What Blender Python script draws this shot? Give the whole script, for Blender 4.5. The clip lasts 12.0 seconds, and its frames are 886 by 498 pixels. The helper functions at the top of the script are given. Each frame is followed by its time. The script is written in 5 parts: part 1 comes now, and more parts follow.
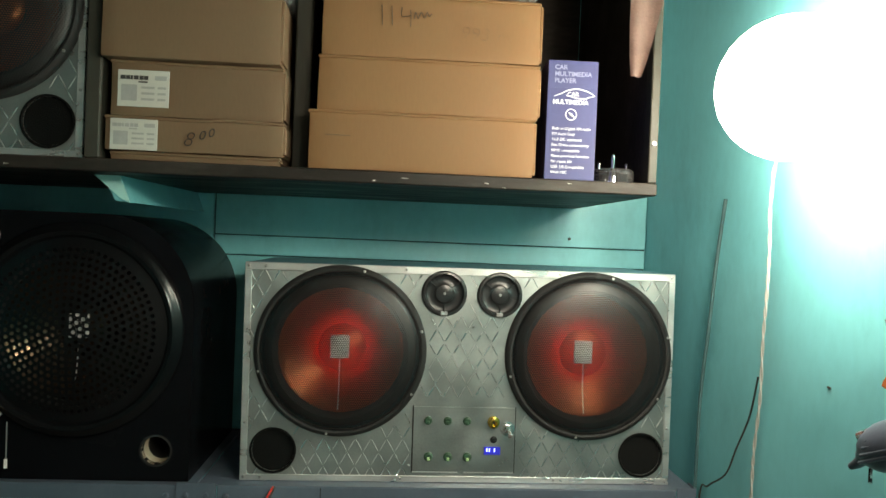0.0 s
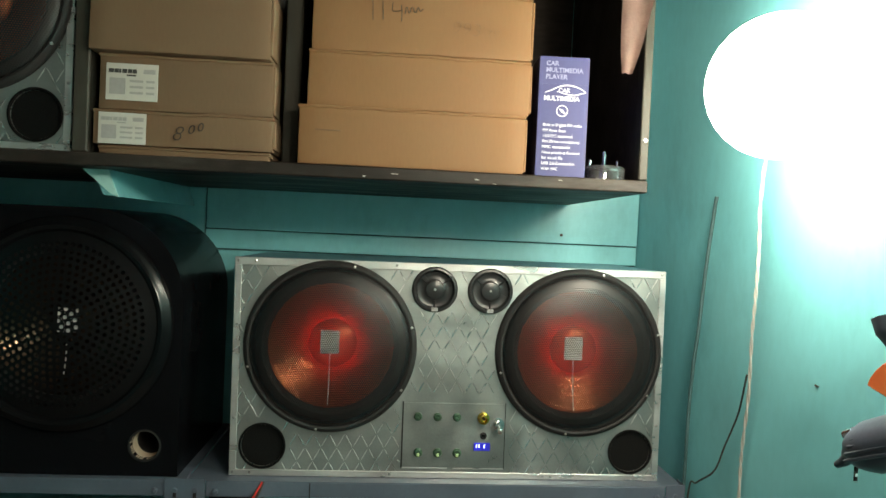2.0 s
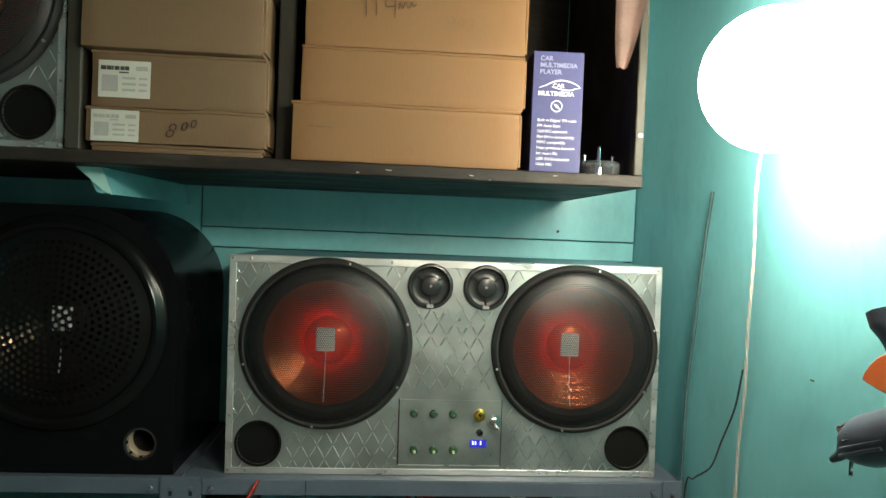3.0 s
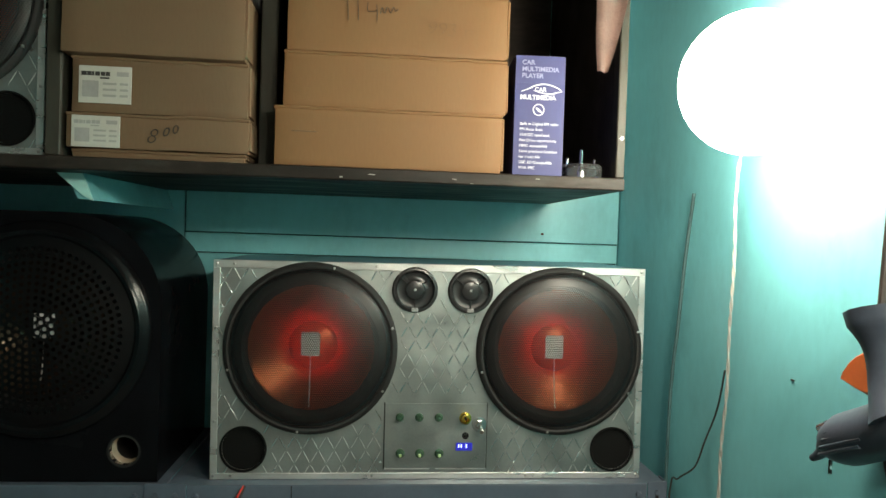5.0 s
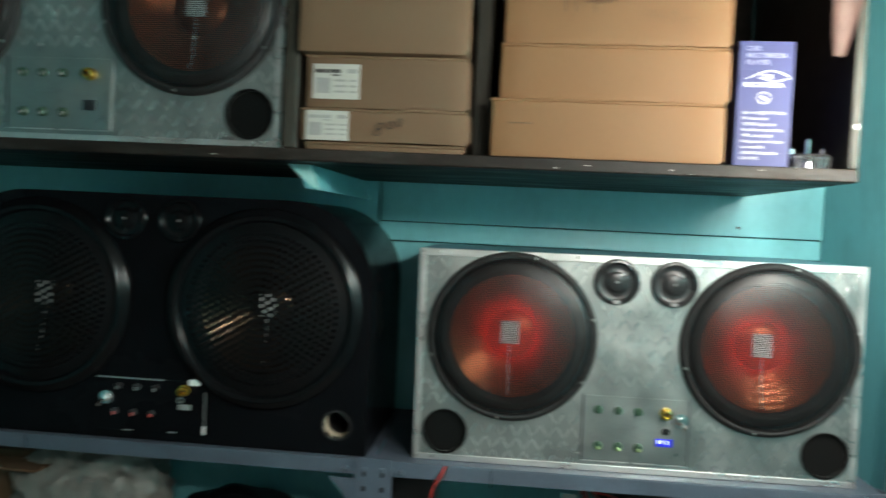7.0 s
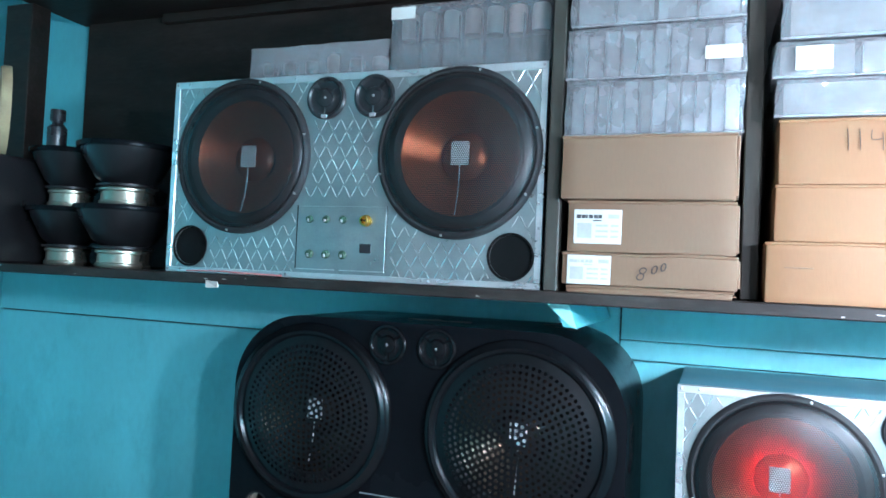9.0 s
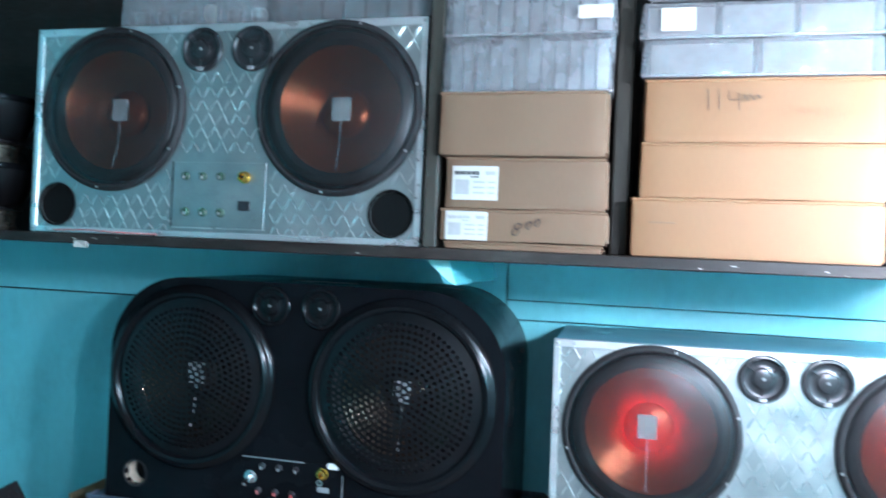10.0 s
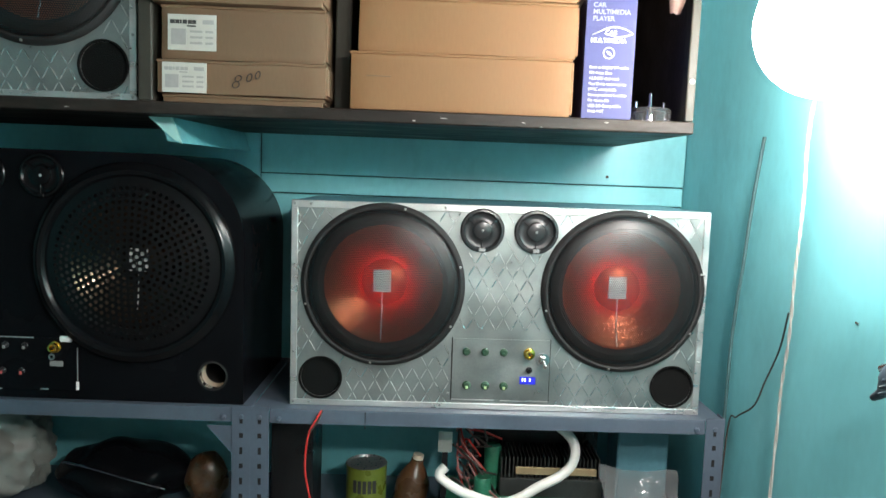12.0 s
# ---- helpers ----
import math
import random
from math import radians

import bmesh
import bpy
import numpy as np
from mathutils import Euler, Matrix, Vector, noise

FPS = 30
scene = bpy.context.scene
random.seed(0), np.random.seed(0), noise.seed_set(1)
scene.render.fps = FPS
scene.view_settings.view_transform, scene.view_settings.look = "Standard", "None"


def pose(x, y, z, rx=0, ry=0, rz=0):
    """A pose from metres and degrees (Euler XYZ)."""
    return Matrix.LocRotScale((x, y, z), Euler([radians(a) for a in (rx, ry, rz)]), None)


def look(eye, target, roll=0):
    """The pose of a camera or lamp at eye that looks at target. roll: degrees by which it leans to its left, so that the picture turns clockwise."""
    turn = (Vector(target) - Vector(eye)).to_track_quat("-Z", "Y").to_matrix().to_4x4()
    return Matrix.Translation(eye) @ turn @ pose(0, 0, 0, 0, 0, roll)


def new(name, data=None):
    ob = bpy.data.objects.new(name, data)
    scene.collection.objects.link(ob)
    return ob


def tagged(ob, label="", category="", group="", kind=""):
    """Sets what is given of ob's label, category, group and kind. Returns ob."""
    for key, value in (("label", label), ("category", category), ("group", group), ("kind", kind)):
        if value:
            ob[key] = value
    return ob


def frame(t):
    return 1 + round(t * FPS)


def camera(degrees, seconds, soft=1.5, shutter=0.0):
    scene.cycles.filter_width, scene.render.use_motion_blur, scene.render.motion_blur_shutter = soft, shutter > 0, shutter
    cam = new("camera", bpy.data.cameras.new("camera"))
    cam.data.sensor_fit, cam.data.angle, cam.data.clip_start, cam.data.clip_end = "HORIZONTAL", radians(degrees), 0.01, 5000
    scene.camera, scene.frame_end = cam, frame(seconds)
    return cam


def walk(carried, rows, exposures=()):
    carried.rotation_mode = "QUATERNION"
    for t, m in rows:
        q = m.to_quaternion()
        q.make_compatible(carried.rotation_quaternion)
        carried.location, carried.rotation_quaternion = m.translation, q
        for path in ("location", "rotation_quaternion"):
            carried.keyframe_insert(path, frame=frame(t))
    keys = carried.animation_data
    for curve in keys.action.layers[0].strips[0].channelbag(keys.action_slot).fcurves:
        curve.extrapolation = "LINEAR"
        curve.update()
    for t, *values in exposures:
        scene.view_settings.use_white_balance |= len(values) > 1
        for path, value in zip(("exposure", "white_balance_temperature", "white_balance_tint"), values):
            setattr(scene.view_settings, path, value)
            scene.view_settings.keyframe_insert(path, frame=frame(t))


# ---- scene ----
cam = camera(63.1, 12.0, 1.5, 0.5)
PATH = [
    (0, (-0.036, 0.024, 1.494), (0.094, 2.019, 1.466), 2.3),
    (0.5, (-0.035, 0.021, 1.494), (0.098, 2.016, 1.463), 2.2),
    (1, (-0.034, 0.023, 1.498), (0.099, 2.018, 1.466), 2.2),
    (1.5, (-0.032, 0.026, 1.495), (0.103, 2.021, 1.455), 2.5),
    (2, (-0.027, 0.026, 1.497), (0.115, 2.02, 1.454), 2.6),
    (2.5, (-0.022, 0.029, 1.494), (0.115, 2.023, 1.448), 2.4),
    (4.5, (-0.013, 0.028, 1.495), (0.157, 2.02, 1.446), 2.0),
    (5, (-0.013, 0.026, 1.496), (0.163, 2.018, 1.457), 1.9),
    (5.5, (-0.021, 0.025, 1.5), (0.142, 2.017, 1.461), 1.9),
    (6, (-0.022, 0.026, 1.494), (0.133, 2.02, 1.458), 1.8),
    (6.5, (-0.057, 0.025, 1.491), (0.02, 2.023, 1.444), 2.1),
    (7, (-0.135, 0.014, 1.488), (-0.319, 2.004, 1.414), 2.7),
    (7.5, (-0.223, -0.004, 1.487), (-0.661, 1.947, 1.456), 4.5),
    (7.7, (-0.228, 0.008, 1.509), (-0.741, 1.939, 1.429), 4.5),
    (9.3, (-0.248, -0.029, 1.612), (-0.948, 1.842, 1.698), 2.6),
    (9.5, (-0.216, -0.02, 1.605), (-0.893, 1.861, 1.677), 2.7),
    (10, (-0.192, -0.005, 1.581), (-0.659, 1.94, 1.596), 2.5),
    (10.5, (-0.11, -0.001, 1.539), (-0.486, 1.963, 1.505), 3.5),
    (11, (-0.087, -0.004, 1.514), (-0.298, 1.98, 1.384), 2.6),
    (11.5, (-0.04, -0.018, 1.496), (-0.046, 1.975, 1.326), 2.7),
    (12, (-0.034, -0.016, 1.497), (-0.01, 1.973, 1.291), 2.2),
]
EXPOSURES = [(0, 0.07, 9500, 15), (2.5, 0.10, 9500, 15), (5.5, -0.06, 9300, 15), (6.2, 0.0, 9400, 15), (7.0, 0.42, 7900, 16), (7.5, 1.6, 5900, 25), (9.3, 2.05, 5800, 24), (10.2, 1.75, 5800, 25), (11.5, 0.97, 7400, 23), (12.0, 0.78, 7700, 22)]
walk(cam, [(t, look(eye, target, roll)) for t, eye, target, roll in PATH], EXPOSURES)

# world: a closed room at night, only a trace of light from outside
world = bpy.data.worlds.new("world")
scene.world = world
world.use_nodes = True
world.node_tree.nodes["Background"].inputs[0].default_value = (0.5, 0.6, 0.8, 1)
world.node_tree.nodes["Background"].inputs[1].default_value = 0.02
# a lit lamp on the side wall by the shelf, its globe as wide as its glare, and two bare bulbs hung on cords beside the
# camera
LAMP = (0.519, 0.86, 1.69)
PENDANTS = ((0.335, 0.25, 1.76), (0.325, -0.14, 1.78))
LAMP_STRENGTH, PENDANT_STRENGTH = 58.0, 370.0


# ---------------------------------------------------------------- materials
def surface(name, col, rough=0.5, metal=0.0, var=0.18, scale=9.0, bump=0.05, bscale=180.0, stain=None, amount=0.0,
            stain_scale=4.0, stretch=(1, 1, 1), coat=0.0, spread=0.12, island=0.0, spec=0.5):
    m = bpy.data.materials.new(name)
    m.use_nodes = True
    nt = m.node_tree
    N, L = nt.nodes, nt.links
    b = N["Principled BSDF"]
    tc = N.new("ShaderNodeTexCoord")
    mp = N.new("ShaderNodeMapping")
    mp.inputs["Scale"].default_value = stretch
    L.new(tc.outputs["Object"], mp.inputs["Vector"])
    big = N.new("ShaderNodeTexNoise")
    big.inputs["Scale"].default_value, big.inputs["Detail"].default_value = scale, 6
    L.new(mp.outputs[0], big.inputs["Vector"])
    fine = N.new("ShaderNodeTexNoise")
    fine.inputs["Scale"].default_value, fine.inputs["Detail"].default_value = bscale, 3
    L.new(mp.outputs[0], fine.inputs["Vector"])
    ramp = N.new("ShaderNodeMapRange")
    ramp.inputs[1].default_value, ramp.inputs[2].default_value = 0.3, 0.7
    ramp.inputs[3].default_value, ramp.inputs[4].default_value = 1 - var, 1 + var
    L.new(big.outputs["Fac"], ramp.inputs[0])
    fr = N.new("ShaderNodeMapRange")
    fr.inputs[1].default_value, fr.inputs[2].default_value = 0.25, 0.75
    fr.inputs[3].default_value, fr.inputs[4].default_value = 1 - var * 0.4, 1 + var * 0.4
    L.new(fine.outputs["Fac"], fr.inputs[0])
    mul = N.new("ShaderNodeMath")
    mul.operation = "MULTIPLY"
    L.new(ramp.outputs[0], mul.inputs[0])
    L.new(fr.outputs[0], mul.inputs[1])
    val = mul.outputs[0]
    if island:
        oi = N.new("ShaderNodeObjectInfo")
        ir = N.new("ShaderNodeMapRange")
        ir.inputs[3].default_value, ir.inputs[4].default_value = 1 - island, 1 + island
        L.new(oi.outputs["Random"], ir.inputs[0])
        m2 = N.new("ShaderNodeMath")
        m2.operation = "MULTIPLY"
        L.new(val, m2.inputs[0])
        L.new(ir.outputs[0], m2.inputs[1])
        val = m2.outputs[0]
    hue = N.new("ShaderNodeVectorMath")
    hue.operation = "SCALE"
    hue.inputs[0].default_value = col
    L.new(val, hue.inputs["Scale"])
    out = hue.outputs[0]
    if stain:
        sn = N.new("ShaderNodeTexNoise")
        sn.inputs["Scale"].default_value, sn.inputs["Detail"].default_value, sn.inputs["Roughness"].default_value = stain_scale, 8, 0.7
        L.new(mp.outputs[0], sn.inputs["Vector"])
        sr = N.new("ShaderNodeMapRange")
        sr.inputs[1].default_value, sr.inputs[2].default_value = 0.52, 0.75
        sr.inputs[3].default_value, sr.inputs[4].default_value = 0.0, amount
        L.new(sn.outputs["Fac"], sr.inputs[0])
        mix = N.new("ShaderNodeMixRGB")
        mix.inputs[2].default_value = (*stain, 1)
        L.new(sr.outputs[0], mix.inputs[0])
        L.new(out, mix.inputs[1])
        out = mix.outputs[0]
    L.new(out, b.inputs["Base Color"])
    rr = N.new("ShaderNodeMapRange")
    rr.inputs[1].default_value, rr.inputs[2].default_value = 0.3, 0.7
    rr.inputs[3].default_value, rr.inputs[4].default_value = max(0.02, rough - spread), min(1, rough + spread)
    L.new(big.outputs["Fac"], rr.inputs[0])
    L.new(rr.outputs[0], b.inputs["Roughness"])
    b.inputs["Metallic"].default_value = metal
    b.inputs["Specular IOR Level"].default_value = spec
    b.inputs["Coat Weight"].default_value = coat
    if bump:
        bp = N.new("ShaderNodeBump")
        bp.inputs["Strength"].default_value, bp.inputs["Distance"].default_value = bump, 0.002
        L.new(fine.outputs["Fac"], bp.inputs["Height"])
        L.new(bp.outputs[0], b.inputs["Normal"])
    return m


def clear(name, tint, rough=0.08, ior=1.45, haze=0.20):
    """Thin clear plastic: mostly see-through, with a gloss."""
    m = bpy.data.materials.new(name)
    m.use_nodes = True
    nt = m.node_tree
    N, L = nt.nodes, nt.links
    N.remove(N["Principled BSDF"])
    t = N.new("ShaderNodeBsdfTransparent")
    t.inputs[0].default_value = (*tint, 1)
    g = N.new("ShaderNodeBsdfGlossy")
    g.inputs["Roughness"].default_value = rough
    f = N.new("ShaderNodeFresnel")
    f.inputs[0].default_value = ior
    tc = N.new("ShaderNodeTexCoord")
    nz = N.new("ShaderNodeTexNoise")
    nz.inputs["Scale"].default_value = 38.0
    L.new(tc.outputs["Object"], nz.inputs["Vector"])
    bp = N.new("ShaderNodeBump")
    bp.inputs["Strength"].default_value, bp.inputs["Distance"].default_value = 1.0, 0.006
    L.new(nz.outputs["Fac"], bp.inputs["Height"])
    L.new(bp.outputs[0], g.inputs["Normal"])
    d = N.new("ShaderNodeBsdfDiffuse")
    d.inputs[0].default_value = (0.48, 0.50, 0.51, 1)
    hz = N.new("ShaderNodeMixShader")
    hz.inputs[0].default_value = haze
    L.new(t.outputs[0], hz.inputs[1])
    L.new(d.outputs[0], hz.inputs[2])
    mx = N.new("ShaderNodeMixShader")
    L.new(f.outputs[0], mx.inputs[0])
    L.new(hz.outputs[0], mx.inputs[1])
    L.new(g.outputs[0], mx.inputs[2])
    L.new(mx.outputs[0], N["Material Output"].inputs[0])
    return m


def glow(name, col, strength):
    m = bpy.data.materials.new(name)
    m.use_nodes = True
    b = m.node_tree.nodes["Principled BSDF"]
    b.inputs["Base Color"].default_value = (*[min(1, c) for c in col], 1)
    b.inputs["Emission Color"].default_value = (*col, 1)
    b.inputs["Emission Strength"].default_value = strength
    return m


TEAL = surface("teal wall paint", (0.14, 0.53, 0.57), 0.42, var=0.10, scale=3.5, bump=0.12, bscale=60, stain=(0.05, 0.22, 0.26), amount=0.45, stain_scale=5, stretch=(1, 1, 0.6))
SEAM = surface("dark seam", (0.025, 0.085, 0.095), 0.8)
CONCRETE = surface("grey floor", (0.22, 0.21, 0.20), 0.8, var=0.25, bump=0.3, bscale=90, stain=(0.08, 0.08, 0.08), amount=0.6)
PALE = surface("pale bounce wall", (0.42, 0.47, 0.47), 0.7, var=0.1, stain=(0.25, 0.28, 0.28), amount=0.5)
CEILING = surface("ceiling boards paint", (0.30, 0.30, 0.29), 0.8, var=0.2)
DARKWOOD = surface("dark stained wood", (0.022, 0.017, 0.014), 0.55, spec=0.2, var=0.45, scale=14, bump=0.25, bscale=120, stretch=(0.25, 1, 1), stain=(0.04, 0.036, 0.032), amount=0.5, stain_scale=30)
POSTWOOD = surface("grey brown worn wood", (0.036, 0.034, 0.027), 0.55, spec=0.2, var=0.4, scale=14, bump=0.25, bscale=120, stretch=(1, 1, 0.2), stain=(0.03, 0.03, 0.03), amount=0.6, stain_scale=20)
EDGEWOOD = surface("worn shelf edge", (0.018, 0.014, 0.012), 0.5, spec=0.2, var=0.5, scale=22, bump=0.3, bscale=150, stretch=(0.3, 1, 1), stain=(0.08, 0.074, 0.066), amount=0.4, stain_scale=26)
KRAFT = surface("brown cardboard", (0.130, 0.073, 0.039), 0.75, var=0.10, scale=7, bump=0.08, bscale=260, stretch=(1, 1, 0.25), stain=(0.10, 0.058, 0.031), amount=0.35, stain_scale=7, island=0.05)
ORANGE_KRAFT = surface("orange brown cardboard", (0.170, 0.077, 0.028), 0.72, var=0.10, scale=6, bump=0.08, bscale=260, stretch=(1, 1, 0.25), stain=(0.145, 0.068, 0.026), amount=0.4, stain_scale=6, island=0.05)
PAPER = surface("off white label paper", (0.44, 0.43, 0.39), 0.6, var=0.08, bump=0.03)
INK = surface("black print", (0.03, 0.03, 0.03), 0.6, var=0.1)
GREYINK = surface("grey print", (0.30, 0.30, 0.29), 0.6, var=0.15)
PEN = surface("brown black pen ink", (0.022, 0.013, 0.008), 0.6, var=0.3)
FAINTPEN = surface("faint pencil", (0.12, 0.06, 0.025), 0.7, var=0.3)
ALU = surface("brushed aluminium sheet", (0.345, 0.375, 0.365), 0.37, metal=0.88, var=0.10, scale=16, bump=0.10, bscale=260, stain=(0.22, 0.24, 0.235), amount=0.5, stain_scale=22, spread=0.11)
ALUBAR = surface("raised tread bars", (0.66, 0.67, 0.65), 0.26, metal=0.95, var=0.08, bump=0.02)
TRIM = surface("aluminium angle trim", (0.66, 0.67, 0.66), 0.33, metal=0.85, var=0.12, scale=30, stretch=(0.3, 1, 1), bump=0.04, bscale=300, stain=(0.35, 0.35, 0.34), amount=0.4)
SCREW = surface("dull screw head", (0.42, 0.42, 0.41), 0.35, metal=0.9, var=0.2, scale=200)
RUBBER = surface("black rubber", (0.013, 0.0135, 0.014), 0.66, spec=0.3, var=0.2, bump=0.1, bscale=400, spread=0.08)
MESHBLACK = surface("black powder coated mesh", (0.012, 0.012, 0.0125), 0.40, metal=0.2, var=0.15, bump=0.0)
GLOSSBLACK = surface("gloss black paint", (0.0035, 0.004, 0.005), 0.24, var=0.2, scale=5, bump=0.04, bscale=150, spread=0.08, stain=(0.008, 0.009, 0.011), amount=0.3, stain_scale=9, spec=0.07)
GRILLEBLACK = surface("satin black grille", (0.0032, 0.0037, 0.0043), 0.22, var=0.15, bump=0.0, spread=0.05, spec=0.22)
FOAM = surface("black foam", (0.0035, 0.004, 0.004), 0.95, spec=0.15, var=0.3, scale=200, bump=0.5, bscale=500)
HOLLOW = surface("matt black inside", (0.006, 0.006, 0.007), 0.9, var=0.1, bump=0)
REDCONE = surface("copper red cone", (0.46, 0.125, 0.052), 0.32, metal=0.8, var=0.08, scale=8, bump=0.35, bscale=70, spread=0.04)
DARKCONE = surface("grey brown cone", (0.11, 0.068, 0.043), 0.22, metal=0.9, var=0.06, scale=8, bump=0.02, bscale=200, spread=0.03)
PALESILVER = surface("pale silver fittings and glints", (0.88, 0.89, 0.88), 0.4, metal=0.0, var=0.05)
PLASTICBLACK = surface("black moulded plastic", (0.018, 0.018, 0.020), 0.28, var=0.15, bump=0.03, bscale=300)
TUBE = surface("raw cardboard port tube", (0.62, 0.50, 0.38), 0.75, var=0.15, scale=40)
CHROME = surface("chrome", (0.75, 0.75, 0.74), 0.14, metal=1.0, var=0.06, bump=0)
BRASS = surface("gold plated socket", (0.80, 0.52, 0.12), 0.22, metal=1.0, var=0.08, bump=0)
GREENKNOB = surface("dark green knob", (0.020, 0.060, 0.035), 0.35, var=0.2)
GREENTIP = surface("pale green knob tip", (0.36, 0.50, 0.24), 0.4, var=0.15)
REDTIP = surface("red knob tip", (0.55, 0.10, 0.09), 0.35, var=0.15)
GREYKNOB = surface("grey knob", (0.22, 0.23, 0.23), 0.35, var=0.2)
STEEL = surface("grey blue painted steel", (0.072, 0.098, 0.130), 0.42, metal=0.1, var=0.14, scale=12, bump=0.08, bscale=140, stain=(0.08, 0.09, 0.11), amount=0.5, stain_scale=16)
BOXTEAL = surface("blue painted box side", (0.10, 0.30, 0.36), 0.5, var=0.15, bump=0.1, bscale=120, stain=(0.04, 0.12, 0.15), amount=0.4)
CARTON = surface("blue violet printed carton", (0.040, 0.045, 0.120), 0.5, var=0.10, scale=9, bump=0.04, spec=0.2)
CARTONDARK = surface("dark violet carton band", (0.045, 0.05, 0.13), 0.5, var=0.10, spec=0.2)
WHITEINK = surface("white print", (0.55, 0.56, 0.62), 0.5, var=0.05)
DIMINK = surface("dim grey print", (0.17, 0.18, 0.30), 0.5, var=0.1)
CLEAR = clear("clear plastic", (0.88, 0.90, 0.91), ior=1.7)
THINCLEAR = clear("thin clear plastic", (0.93, 0.94, 0.95), haze=0.04)
CLEAR2 = clear("cloudy clear plastic", (0.74, 0.78, 0.78), 0.16, haze=0.32)
SILVERPACK = surface("silver grey packing", (0.42, 0.43, 0.44), 0.30, metal=0.5, var=0.25, scale=20)
DARKPACK = surface("dark grey packing", (0.20, 0.20, 0.19), 0.6, metal=0.0, var=0.3, scale=20)
DOMEBLACK = surface("satin black plastic", (0.014, 0.015, 0.016), 0.30, var=0.15, bump=0.03, bscale=300, spec=0.40)
PALETEAL = surface("pale teal paint", (0.30, 0.62, 0.60), 0.5, var=0.1, bump=0.1, bscale=80)
BULBWHITE = surface("milky white bulb", (0.62, 0.60, 0.56), 0.3, var=0.05)
BULBPINK = surface("pinkish bulb cap", (0.72, 0.52, 0.44), 0.35, var=0.1)
GREENGREY = surface("grey green bulb body", (0.15, 0.165, 0.145), 0.35, var=0.2)
CLOTH = surface("pinkish brown cloth", (0.17, 0.10, 0.085), 0.85, var=0.2, scale=30, bump=0.3, bscale=300)
WHITEWIRE = surface("yellowed white wire", (0.36, 0.37, 0.34), 0.4, var=0.15, scale=60)
DARKWIRE = surface("dark brown wire", (0.05, 0.04, 0.035), 0.45, var=0.2)
PINKWIRE = surface("faded pink wire", (0.42, 0.16, 0.15), 0.4, var=0.15)
REDWIRE = surface("red wire", (0.60, 0.04, 0.035), 0.35, var=0.1)
WALLCABLE = surface("painted over cable", (0.03, 0.085, 0.09), 0.5, var=0.2)
GUNGREY = surface("blue grey tool plastic", (0.055, 0.070, 0.095), 0.38, var=0.2, bump=0.06, bscale=200)
GUNORANGE = surface("orange trigger plastic", (0.75, 0.16, 0.05), 0.4, var=0.1)
SACK = surface("crumpled white sack", (0.18, 0.176, 0.16), 0.42, var=0.15, scale=14, bump=0.3, bscale=45)
BROWNGLASS = surface("brown plastic bottle", (0.10, 0.045, 0.02), 0.3, var=0.3, scale=20)
HOSE = surface("white hose", (0.72, 0.72, 0.68), 0.4, var=0.06)
CANGREEN = surface("yellow green can paint", (0.17, 0.21, 0.03), 0.32, metal=0.2, var=0.15, scale=25)
PCB = surface("green circuit board", (0.015, 0.20, 0.115), 0.4, var=0.2, scale=60)
HEATSINK = surface("dull heat sink", (0.06, 0.062, 0.058), 0.4, metal=0.6, var=0.2, scale=40)
BEIGEBOARD = surface("raw beige board", (0.36, 0.27, 0.15), 0.7, var=0.2, scale=20)
BASKET = surface("black pressed steel", (0.012, 0.012, 0.013), 0.35, metal=0.3, var=0.2)
MAGNET = surface("zinc plated magnet", (0.36, 0.35, 0.28), 0.3, metal=0.9, var=0.15)
BULBGLOW = glow("lit bulb", (0.88, 0.96, 1.0), LAMP_STRENGTH)
PENDANTGLOW = glow("bright lit bulb", (0.88, 0.96, 1.0), PENDANT_STRENGTH)
DISPLAY = glow("blue lit display", (0.01, 0.02, 0.5), 0.35)
DISPLAYWHITE = glow("display digits", (0.25, 0.35, 1.0), 4.0)
REDLED = glow("red ring light", (1.0, 0.03, 0.02), 11.5)


def let_through(m, col, share):
    """Let a share of the light pass through a thin coloured skin."""
    nt = m.node_tree
    t = nt.nodes.new("ShaderNodeBsdfTranslucent")
    t.inputs[0].default_value = (*col, 1)
    mx = nt.nodes.new("ShaderNodeMixShader")
    mx.inputs[0].default_value = share
    nt.links.new(nt.nodes["Principled BSDF"].outputs[0], mx.inputs[1])
    nt.links.new(t.outputs[0], mx.inputs[2])
    nt.links.new(mx.outputs[0], nt.nodes["Material Output"].inputs[0])


let_through(REDCONE, (0.9, 0.16, 0.12), 0.30)


# ---------------------------------------------------------------- mesh helpers
def thing(name, place, label, category, group="", kind="", turn=0.0):
    e = new(name)
    e.matrix_basis = pose(*place, 0, 0, turn)
    return tagged(e, label, category, group, kind)


def part(name, shape, material, parent, label="", smooth=False):
    """One mesh object from a bmesh or a mesh, under a thing or a part."""
    if isinstance(shape, bmesh.types.BMesh):
        bmesh.ops.recalc_face_normals(shape, faces=shape.faces)
        me = bpy.data.meshes.new(name)
        shape.to_mesh(me)
        shape.free()
    else:
        me = shape
    if smooth:
        me.polygons.foreach_set("use_smooth", [True] * len(me.polygons))
        me.set_sharp_from_angle(angle=radians(38))
    if not me.materials:
        me.materials.append(material)
    ob = new(name, me)
    ob.parent = parent
    return tagged(ob, label)


